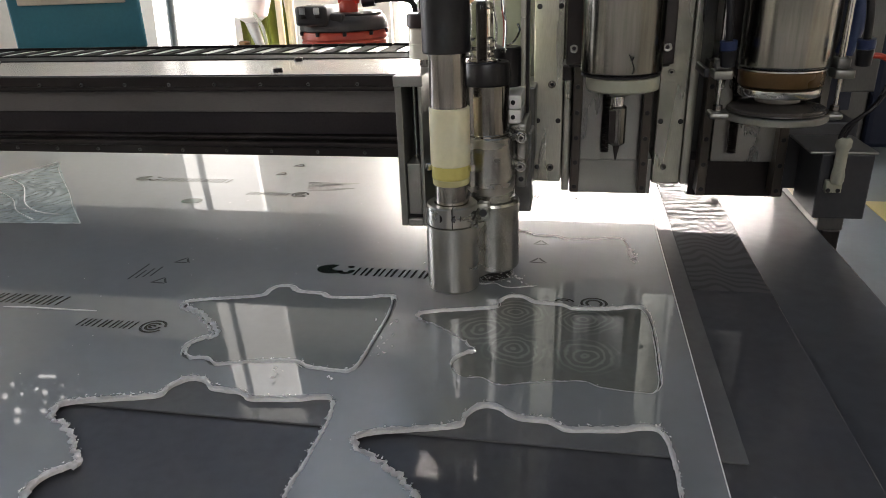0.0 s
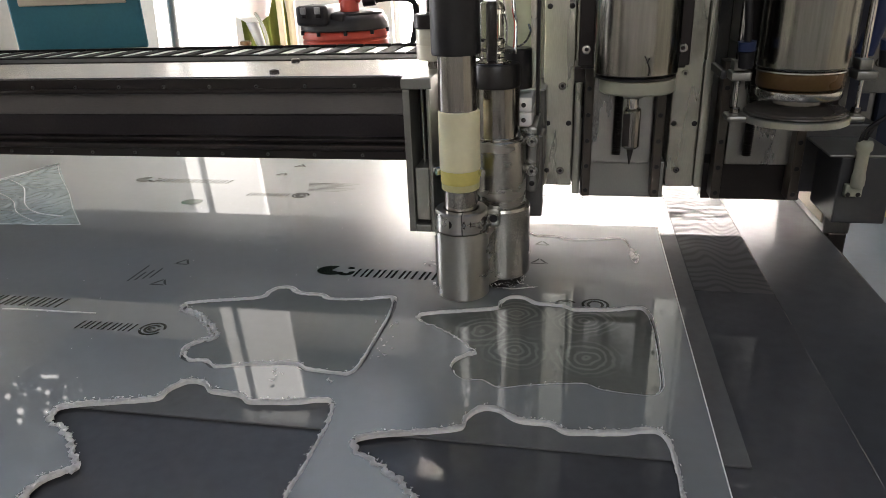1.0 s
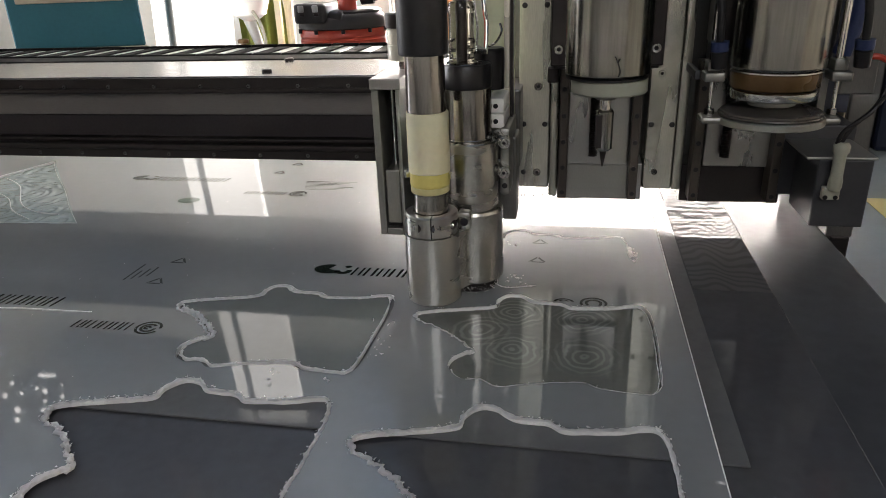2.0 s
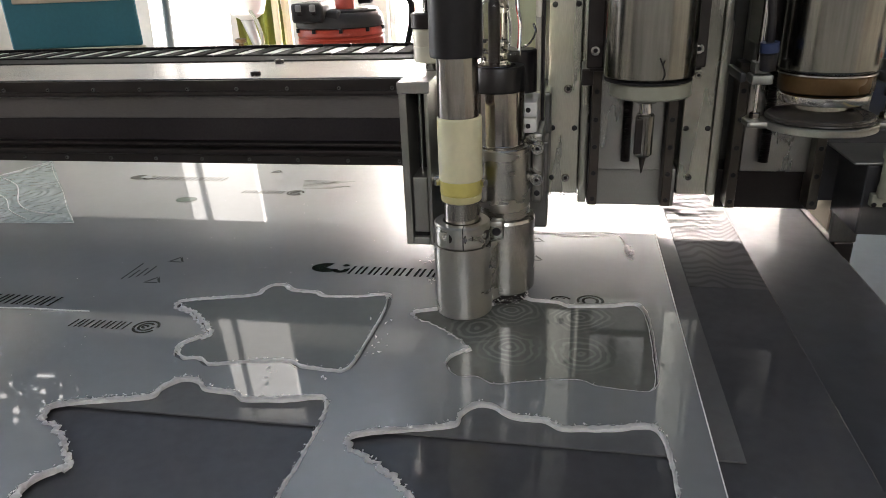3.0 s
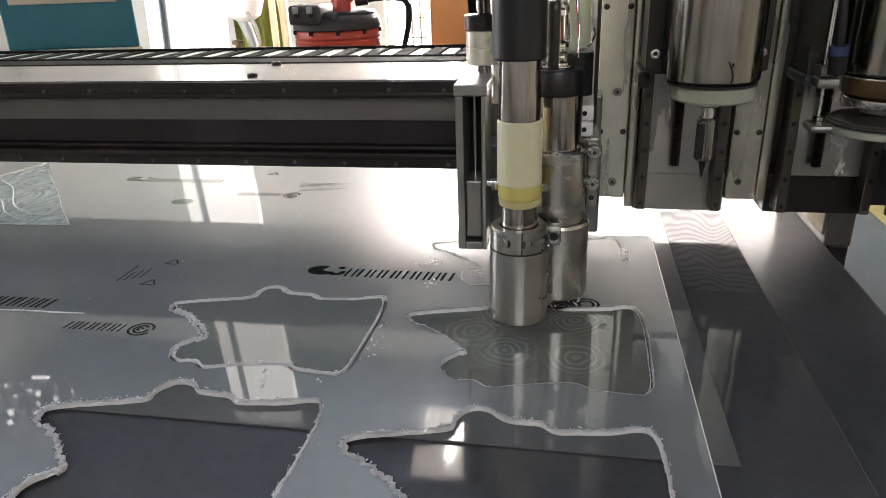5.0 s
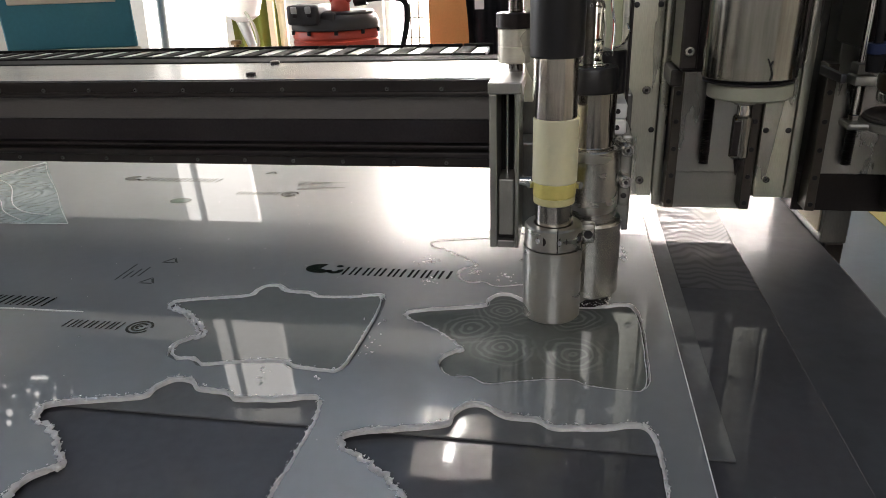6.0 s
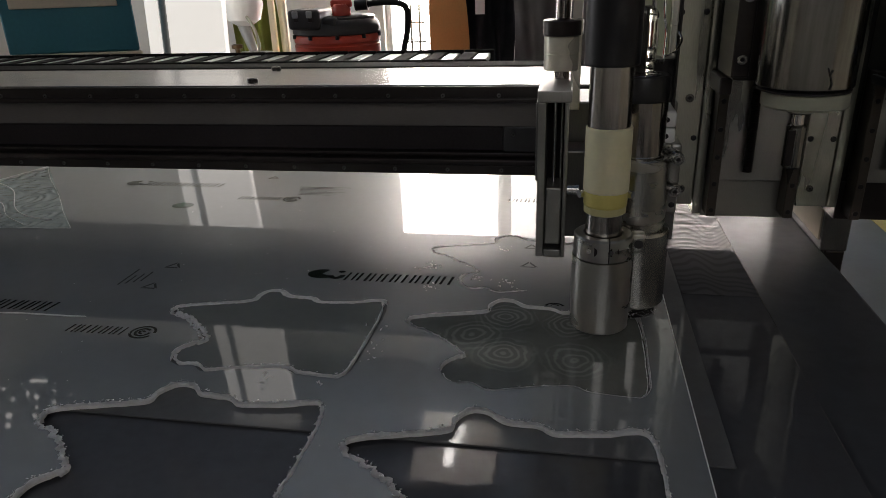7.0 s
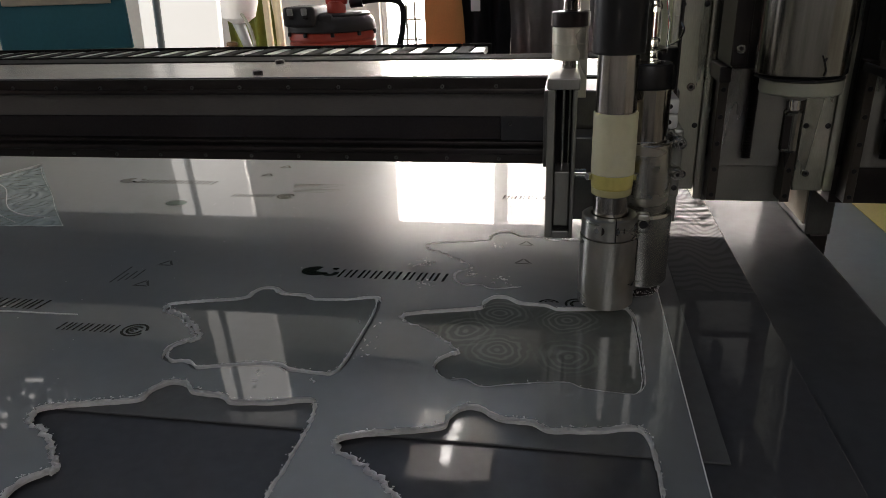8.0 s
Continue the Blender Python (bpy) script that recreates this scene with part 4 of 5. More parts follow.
knurled_rod("threaded_rod", -0.0715, -0.122, 0.1130, 0.222, 0.0052, car)
part("wire_stub", hose([(-0.0575, -0.2772, 0.2225), (-0.0562, -0.2769, 0.227), (-0.0585, -0.2773, 0.234), (-0.0610, -0.2776, 0.2395)], 0.0005, 6), BLACK, sp)
part("wire_stub", hose([(-0.0585, -0.2773, 0.234), (-0.0568, -0.2771, 0.2375)], 0.0005, 6), BLACK, sp)

# second spindle: steel motor with a brown ring and a spring-loaded pressure foot
DX, DY = 0.0785, -0.229
dp = part("milling_motor", lathe([(0.028, 0.2225), (0.0365, 0.2230), (0.0381, 0.2250), (0.0381, TOP), (0.0, TOP)], DX, DY, 72), TURNED, car, "polished steel milling motor")
part("seal_ring", lathe([(0.035, 0.2202), (0.0376, 0.2206), (0.0376, 0.2218), (0.035, 0.2226)], DX, DY, 64), CHROME, dp)
part("brown_ring", lathe([(0.031, 0.2062), (0.0358, 0.2066), (0.0366, 0.2078), (0.0366, 0.2190), (0.0358, 0.2201), (0.0, 0.2201)], DX, DY, 64), BRONZE, dp, "brown phenolic ring")
part("steel_ring", lathe([(0.028, 0.1968), (0.0350, 0.1972), (0.0358, 0.1984), (0.0358, 0.2040), (0.0345, 0.2052), (0.0, 0.2061)], DX, DY, 64), CHROME, dp, "bright steel ring")
part("bearing_ring", lathe([(0.012, 0.1905), (0.0195, 0.1908), (0.0195, 0.1966), (0, 0.1967)], DX, DY, 40), ALU_SOFT, dp)
part("felt_ring", lathe([(0.020, 0.1814), (0.0425, 0.1816), (0.0440, 0.1826), (0.0436, 0.1838), (0.0420, 0.1842), (0.0418, 0.1858), (0.0405, 0.1866), (0.034, 0.1872), (0.026, 0.1900), (0.020, 0.1904)], DX, DY, 64), SMOKE, dp, "smoky dark foot ring")
foot = bmesh.new()
lathe([(0.016, 0.1745), (0.0440, 0.1745), (0.0452, 0.1752), (0.0452, 0.1802), (0.0440, 0.1812), (0.0, 0.1812)], DX, DY, 64, foot)
box(DX - 0.0600, DX + 0.0560, DY - 0.012, DY + 0.014, 0.1748, 0.1808, 0.0025, foot)
part("pressure_foot", foot, ALU_SOFT, dp, "aluminium pressure foot with two ears")
for sx in (-1, 1):
    x = DX + sx * 0.0515
    part("guide_pin", rod((x, DY + 0.002, 0.1812), (x, DY + 0.002, 0.2120), 0.0018), CHROME, dp)
    block = part("guide_block", box(x - 0.0085, x + 0.0085, DY - 0.010, DY + 0.012, 0.2115, 0.2195, 0.0015), ALU_SOFT, dp, "aluminium guide block")
    part("guide_boss", box(x - 0.0065, x + 0.0045, DY - 0.006, DY + 0.012, 0.2198, 0.2290, 0.0012), ALU_SOFT, block)
    part("back_wing", box(x - 0.0150, x - 0.0102, DY + 0.004, DY + 0.060, 0.2115, 0.2195, 0.0012), SLATE, block)
    part("guide_pin", rod((x - 0.001, DY + 0.004, 0.2290), (x - 0.001, DY + 0.004, 0.300), 0.0030), CHROME, dp)
    part("pin_nut", lathe([(0.0045, 0.1813), (0.0045, 0.1856), (0.0040, 0.1864), (0, 0.1864)], x, DY + 0.002, 6), STEEL, dp, smooth=0)
    px = x + 0.0045 * sx + 0.0035
    plug = part("cable_plug", rod((px + 0.001, DY - 0.020, 0.2255), (px, DY - 0.022, 0.2395), 0.0062, 16, r2=0.0072), BLACK, dp, "black cable plug")
    part("blue_sleeve", rod((px, DY - 0.022, 0.2397), (px - 0.0005, DY - 0.0225, 0.2475), 0.0074, 16), BLUE, plug, "blue sleeve")
    part("cable", hose([(px - 0.0005, DY - 0.0225, 0.247), (px - 0.002, DY - 0.024, 0.268), (px - 0.006, DY - 0.020, 0.31), (px + 0.002 * sx, DY - 0.01, 0.36)], 0.0034, 10), BLACK, plug)
knurled_rod("threaded_rod", 0.0665, -0.122, 0.1135, 0.225, 0.0052, car)
part("motor_clamp", box(0.034, 0.126, -0.200, -0.1315, 0.236, TOP - 0.02, 0.002), BLACKM, car, "dark motor clamp")
# tool-length sensor block beside the second spindle
blk = part("sensor_block", box(0.1360, 0.184, -0.200, -0.128, 0.066, 0.1330, 0.0015), SLATE, car, "dark grey block carrying a white sensor")
part("sensor_arm", box(0.1200, 0.190, -0.128, -0.066, 0.075, 0.150, 0.002), SLATE, blk)
part("sensor_plate", box(0.124, 0.186, -0.202, -0.120, 0.1332, 0.1358, 0.001), ALU_SOFT, blk)
sens = bmesh.new()
lathe([(0.0052, 0.106), (0.0062, 0.109), (0.0062, 0.116), (0.0054, 0.120), (0.0054, 0.140), (0.0072, 0.143), (0.0072, 0.149), (0.0050, 0.152), (0, 0.152)], 0.1580, -0.2085, 28, sens)
box(0.1490, 0.1640, -0.2085, -0.2005, 0.096, 0.108, 0.001, sens)
s_ob = part("white_sensor", sens, CREAM, blk, "white cylindrical sensor")
s_ob.location.x = -0.008
for x in (0.1435, 0.1525):
    hole(blk, x, -0.2088, 0.0985, 0.0022)
part("sensor_cable", hose([(0.1455, -0.2085, 0.148), (0.148, -0.211, 0.162), (0.166, -0.214, 0.180), (0.182, -0.205, 0.196), (0.215, -0.190, 0.215)], 0.0020, 8), BLACK, blk)
part("sensor_cable", hose([(0.1485, -0.208, 0.148), (0.155, -0.209, 0.165), (0.176, -0.206, 0.192), (0.190, -0.198, 0.25), (0.196, -0.19, 0.34)], 0.0019, 8), BLACK, blk)
# cover panel and hoses at the right of the carriage
part("end_cover", box(0.1505, 0.158, -0.120, -0.05, 0.12, TOP, 0.001), ALU_DARK, car)
part("end_panel", box(0.1590, 0.196, -0.075, -0.068, 0.152, TOP, 0.001), NAVY, car, "dark blue-grey end panel")
part("blue_hose", hose([(0.150, -0.165, 0.225), (0.158, -0.168, 0.27), (0.162, -0.16, 0.34), (0.16, -0.15, 0.44)], 0.0085, 12), BLUE, car, "dark blue air hose")
part("red_hose", hose([(0.145, -0.222, 0.228), (0.160, -0.226, 0.230), (0.180, -0.222, 0.220), (0.205, -0.21, 0.212)], 0.0026, 8), REDP, car, "red wire")
part("clamp_screw_plate", box(0.159, 0.190, -0.150, -0.142, 0.185, 0.300, 0.001), ALU_DARK, car)
screw(car, 0.171, -0.1502, 0.215, 0.0042)

# the cutting head at the left: a slim slide, an ivory insulated column and a double aluminium housing
HX, HY = -0.2228, -0.281
GX, GY = -0.1936, -0.2300
hd = bmesh.new()
lathe([(0.0205, 0.0105), (0.0245, 0.0105), (0.0262, 0.0122), (0.0262, 0.0795), (0.0, 0.0795)], HX, HY, 64, hd)
house = part("cutter_housing", hd, ALU_TURN, car, "turned aluminium cutter housing")
rear = bmesh.new()
lathe([(0.0215, 0.0135), (0.0285, 0.0140), (0.0298, 0.0160), (0.0298, 0.0865), (0.0285, 0.0892), (0.0, 0.0892)], GX + 0.0038, GY, 64, rear)
d = Vector((GX - HX, GY - HY, 0)).normalized()
w = Vector((-d.y, d.x, 0))
for a, b, z0, z1 in ((0.013, 0.017, 0.0125, 0.0790),):
    o = [Vector((HX, HY, 0)) + w * a, Vector((HX, HY, 0)) - w * a, Vector((GX, GY, 0)) - w * b, Vector((GX, GY, 0)) + w * b]
    vs = [rear.verts.new((p.x, p.y, z)) for z in (z0, z1) for p in o]
    for q in ((0, 1, 2, 3), (4, 5, 6, 7), (0, 1, 5, 4), (1, 2, 6, 5), (2, 3, 7, 6), (3, 0, 4, 7)):
        rear.faces.new([vs[k] for k in q])
part("rear_housing", rear, ALU_TURN, house, "rear half of the housing")
part("brush_skirt", lathe([(0.019, 0.0035), (0.0235, 0.0030), (0.0255, 0.0142), (0.0, 0.0142)], GX + 0.003, GY, 40), RUBBER, house, "black brush skirt with swarf")
sk = bmesh.new()
rng = random.Random(77)
for _ in range(130):
    a = rng.uniform(math.pi * 1.05, math.pi * 2.1)
    c = Vector((GX + 0.003 + 0.0245 * math.cos(a), GY + 0.0245 * math.sin(a), rng.uniform(0.002, 0.011)))
    s = rng.uniform(0.0004, 0.0015)
    f = [sk.verts.new(c + Vector((rng.uniform(-s, s), rng.uniform(-s, s), rng.uniform(-s, s)))) for _ in range(4)]
    for t in ((0, 1, 2), (0, 2, 3), (0, 3, 1), (1, 3, 2)):
        sk.faces.new([f[j] for j in t])
part("clinging_swarf", sk, SWARF, house, "white swarf clinging to the brush")
col = part("clamp_collar", lathe([(0.0247, 0.0800), (0.0254, 0.0808), (0.0254, 0.0990), (0.0240, 0.1005), (0.0175, 0.1005), (0.0170, 0.0960), (0.0, 0.0960)], HX, HY, 64), ALU_TURN, car, "split clamp collar")
# no slit is cut: a black box paints its shade
part("collar_slit", box(HX + 0.0040, HX + 0.0050, HY - 0.0259, HY - 0.0180, 0.0806, 0.1008), BLACK, col, smooth=0)
for a in (-112, -70, -25):
    x, y = HX + 0.0257 * math.cos(radians(a)), HY + 0.0252 * math.sin(radians(a))
    s = rod((HX + 0.020 * math.cos(radians(a)), HY + 0.020 * math.sin(radians(a)), 0.0905), (x, y, 0.0905), 0.0046, 14)
    part("collar_recess", s, BLACKM, col)
    part("collar_screw", rod((HX + 0.020 * math.cos(radians(a - 7)), HY + 0.020 * math.sin(radians(a - 7)), 0.0905), (HX + 0.0262 * math.cos(radians(a - 7)), HY + 0.0262 * math.sin(radians(a - 7)), 0.0905), 0.0024, 10), CHROME, col)
part("clamp_lug", box(HX + 0.0245, HX + 0.0370, HY + 0.002, HY + 0.014, 0.0795, 0.0985, 0.003), ALU_TURN, col)
# a black plug painted for the shade inside the lug's hole
part("lug_hole", rod((HX + 0.031, HY + 0.0010, 0.089), (HX + 0.031, HY + 0.0030, 0.089), 0.0040, 14), BLACK, col)
column = part("column_stem", lathe([(0.0160, 0.0955), (0.0160, 0.1240)], HX, HY, 40), STEEL, car, "steel stem")
part("yellow_band", lathe([(0.0178, 0.1262), (0.0184, 0.1270), (0.0186, 0.1290), (0.0186, 0.1392), (0, 0.1392)], HX, HY, 48), YELLOW, column, "translucent yellow band")
part("lower_sleeve", lathe([(0.0168, 0.1195), (0.0180, 0.1205), (0.0182, 0.1261), (0, 0.1261)], HX, HY, 48), AMBER, column, "amber translucent lower sleeve")
part("ivory_sleeve", lathe([(0.0188, 0.1393), (0.0193, 0.1402), (0.0193, 0.1935), (0.0186, 0.1945), (0.0, 0.1945)], HX, HY, 48), NYLON, column, "ivory nylon sleeve")
part("steel_column", lathe([(0.0176, 0.1945), (0.0176, 0.2440)], HX - 0.0005, HY, 48), STEEL, column, "polished steel column")
part("black_tube", lathe([(0.018, 0.2435), (0.0215, 0.2440), (0.0221, 0.2455), (0.0221, TOP), (0.0, TOP)], HX - 0.001, HY, 48), BLACK, column, "black plastic top tube")
for x, z in ((HX + 0.0195, 0.136), (HX - 0.0195, 0.136)):
    part("band_screw", rod((x, HY - 0.002, z), (x + (0.003 if x > HX else -0.003), HY - 0.004, z), 0.0034, 12), CHROME, column)
mo = part("rear_motor", lathe([(0.0262, 0.0893), (0.0266, 0.0903), (0.0266, 0.1560), (0.0256, 0.1575), (0.0, 0.1575)], GX + 0.0022, GY, 56), ALU_TURN, car, "aluminium rear motor body")
part("motor_sleeve", lathe([(0.0226, 0.1570), (0.0229, 0.1585), (0.0229, 0.2070), (0, 0.2070)], GX, GY, 48), STEEL, mo, "bright steel motor sleeve")
part("groove_line", lathe([(0.0230, 0.1590), (0.0234, 0.1595), (0.0230, 0.1602)], GX, GY, 48), CHROME, mo)
part("black_cap", lathe([(0.0226, 0.2072), (0.0231, 0.2085), (0.0231, 0.2265), (0.0218, 0.2290), (0.0, 0.2290)], GX, GY, 48), BLACK, mo, "black motor cap")
gl = part("air_fitting", lathe([(0.0, 0.2293), (0.0150, 0.2294), (0.0150, 0.2315), (0.0124, 0.2330), (0.0120, 0.2375), (0.0130, 0.2390), (0.0130, 0.2410), (0.0120, 0.2425), (0.0120, 0.2470), (0.0128, 0.2485), (0.0128, 0.2500), (0.0118, 0.2515), (0.0118, 0.2740), (0.0128, 0.2760), (0.0128, 0.2790), (0.0112, 0.2830), (0.0060, 0.2860), (0.0, 0.2862)], GX - 0.004, GY - 0.003, 32), GLASS_T, mo, "clear ribbed plastic air fitting", smooth=25)
part("inner_tube", lathe([(0.0036, 0.2300), (0.0036, 0.2830), (0.0, 0.2832)], GX - 0.004, GY - 0.003, 16), SMOKE, gl, "dark tube inside the fitting")
part("fitting_flange", lathe([(0.0175, 0.2292), (0.0178, 0.2296), (0.0175, 0.2301), (0.0, 0.2301)], GX - 0.003, GY - 0.002, 32), CHROME, mo, "thin bright flange")
part("clear_hose", hose([(GX + 0.012, GY + 0.014, 0.236), (GX + 0.013, GY + 0.016, 0.262), (GX + 0.010, GY + 0.018, 0.30), (GX + 0.012, GY + 0.02, TOP)], 0.0060, 12), GLASSM, mo, "clear air hose")
part("black_cap", lathe([(0.0150, 0.2000), (0.0150, 0.2375), (0.0138, 0.2390), (0, 0.2390)], GX + 0.0165, GY + 0.036, 32), BLACK, mo)
part("hose_strap", hose([(GX + 0.018, GY + 0.020, 0.2420), (GX + 0.026, GY + 0.012, 0.2465), (GX + 0.031, GY + 0.014, 0.2555), (GX + 0.029, GY + 0.02, 0.2620)], 0.0011, 6), CHROME, mo, "loose clear strap")
part("olive_panel", box(-0.2000, -0.1560, -0.150, -0.146, 0.100, TOP, 0.0008), OLIVEPL, car, "olive-grey mounting panel")
part("black_post", box(-0.1590, -0.1562, -0.168, -0.1465, 0.153, TOP, 0.0010), BLACKM, car, "black upright post")
part("bright_edge", box(-0.1655, -0.1594, -0.166, -0.1505, 0.160, TOP, 0.0016), ALU_EDGE, car, "bright aluminium edge strip")
for z0, z1 in ((0.1640, 0.1785), (0.1790, 0.1935)):
    tb = part("white_tab", box(-0.1770, -0.1600, -0.216, -0.150, z0, z1, 0.0025), WHITE, car, "small white clamp tab")
    hole(tb, -0.1685, -0.2163, (z0 + z1) / 2, 0.0024)
br = part("mount_bracket", box(-0.1640, -0.1540, -0.2230, -0.146, 0.0980, 0.1660, 0.003), ALU_SOFT, car, "aluminium motor bracket")
for z, dx in ((0.1545, 0.0), (0.1245, -0.0003)):
    boss = hose([(-0.1660, -0.2170, z + 0.0040), (-0.1620, -0.2280, z + 0.0015), (-0.1585 + dx, -0.2300, z)], 0.0058, 12, 6)
    part("screw_boss", boss, ALU_TURN, br, "rounded cast boss")
    part("boss_collar", rod((-0.1585 + dx, -0.2230, z), (-0.1585 + dx, -0.2338, z), 0.0058, 20), ALU_TURN, br)
    screw(br, -0.1585 + dx, -0.2340, z, 0.0038, material=ALU_TURN)
hole(br, -0.1590, -0.2233, 0.1080, 0.0028)
part("head_carrier", box(-0.262, -0.150, -0.190, -0.1505, 0.060, 0.150, 0.002), ALU_DARK, car, "dark head carrier")
part("carrier_arm", box(-0.290, -0.150, -0.146, -0.064, 0.105, 0.190, 0.002), ALU_DARK, car)
# slim actuator slide
sl = bmesh.new()
box(-0.2832, -0.2762, -0.2500, -0.1950, 0.0615, 0.2075, 0.0008, sl)
box(-0.2598, -0.2560, -0.2500, -0.1950, 0.0615, 0.2075, 0.0008, sl)
box(-0.2761, -0.2599, -0.2500, -0.1950, 0.0615, 0.0690, 0.0008, sl)
box(-0.2761, -0.2599, -0.2000, -0.1950, 0.0691, 0.2075, 0.0, sl)
slide = part("actuator_slide", sl, ALU_SOFT, car, "slim aluminium actuator slide")
part("slide_cap", box(-0.2840, -0.2540, -0.2520, -0.1500, 0.2080, 0.2185, 0.0012), ALU_SOFT, slide, "satin aluminium cap")
part("dark_insert", box(-0.2758, -0.2602, -0.2100, -0.2002, 0.0695, 0.2070), RUBBER, slide, smooth=0)
part("slide_rod", rod((-0.2685, -0.228, 0.125), (-0.2685, -0.228, 0.2078), 0.0016, 10), CHROME, slide)
part("slide_rod", rod((-0.2625, -0.214, 0.125), (-0.2625, -0.214, 0.2078), 0.0013, 10), CHROME, slide)
part("slide_block", box(-0.2752, -0.2606, -0.2470, -0.2110, 0.0735, 0.1290, 0.0012), ALU_SOFT, slide, "grey sliding block")
# a black filler paints the shade of the gap below the block
part("block_gap", box(-0.2756, -0.2600, -0.2440, -0.2110, 0.0692, 0.0730), RUBBER, slide, smooth=0)
cp = part("shaft_coupling", lathe([(0.0165, 0.2270), (0.0175, 0.2280), (0.0175, 0.2420), (0.0171, 0.2424), (0.0171, 0.2430), (0.0175, 0.2434), (0.0175, 0.2575), (0.0165, 0.2585), (0, 0.2585)], -0.2645, -0.181, 40), ALU_EDGE, slide, "pale shaft coupling")
part("coupling_ring", lathe([(0.0178, 0.2586), (0.0188, 0.2594), (0.0188, 0.2715), (0.0175, 0.2725), (0, 0.2725)], -0.2645, -0.181, 40), BLACKM, cp)
part("coupling_shaft", rod((-0.2645, -0.181, 0.2180), (-0.2645, -0.181, 0.2272), 0.0070, 18), STEEL, cp)
knurled_rod("lead_screw", -0.2645, -0.181, 0.2726, TOP, 0.0075, slide, STEEL)
part("slide_back", box(-0.2560, -0.2470, -0.1900, -0.1480, 0.190, TOP, 0.001), ALU_EDGE, slide, "pale back plate")
part("adjuster", rod((-0.2562, -0.240, 0.126), (-0.2450, -0.240, 0.126), 0.0050, 14), CHROME, slide)
for c, shift in ((gantry, 0), (car, 0)):
    c.empty_display_size = 0.05

# ---- things behind the gantry ----


def teal_cabinet():
    """A teal steel machine cabinet with a beige panel above and a beige foot."""
    c = empty("machine_cabinet", "teal painted steel machine cabinet with a beige panel", "cabinet")
    x0, x1, y0, y1 = -2.305, -1.800, 1.68, 1.95

    def splayed(own):
        """Draws the back corner of a box in, so that it narrows to the rear."""
        for v in own.verts:
            if v.co.y > y1 - 0.05 and v.co.x > x1 - 0.1:
                v.co.x -= 0.16
        return own

    part("body", splayed(box(x0, x1, y0, y1, 0.056, 0.345, 0.008)), TEAL, c)
    part("front_panel", box(x0 + 0.045, x1 - 0.050, y0 - 0.008, y0 - 0.001, 0.226, 0.335, 0.004), BEIGE, c, "beige front panel")
    part("plinth", splayed(box(x0 + 0.02, x1 + 0.015, y0 - 0.01, y1, 0.000, 0.0555, 0.004)), BEIGE, c, "beige plinth")
    part("lower_body", splayed(box(x0 + 0.03, x1 - 0.03, y0 + 0.02, y1, FLOOR, -0.0002, 0.004)), TEAL, c)
    c.matrix_world = pose(x1, y0, 0) @ pose(0, 0, 0, 0, 0, 14) @ pose(-x1, -y0, 0)
    return c


def white_panel():
    """A tall white partition door, made to glow, with a rounded grey post at its edge."""
    c = empty("partition_door", "tall white door with added glow and a rounded grey post, leaning a little", "door")
    part("leaf", box(-1.845, -1.585, 1.98, 2.02, FLOOR, 1.95, 0.004), DOOR_GLOW, c, "white leaf with added glow")
    part("fixed_leaf", box(-1.945, -1.887, 1.98, 2.02, FLOOR, 1.95, 0.004), DOOR_GLOW, c, "white side leaf with added glow")
    part("post", rod((-1.866, 1.995, FLOOR), (-1.866, 1.995, 1.95), 0.0195, 20), GREYP, c, "rounded grey post")
    c.matrix_world = pose(-1.845, 0, 0.1) @ pose(0, 0, 0, 0, 3.2, 0) @ pose(1.85, 0, -0.1)
    return c


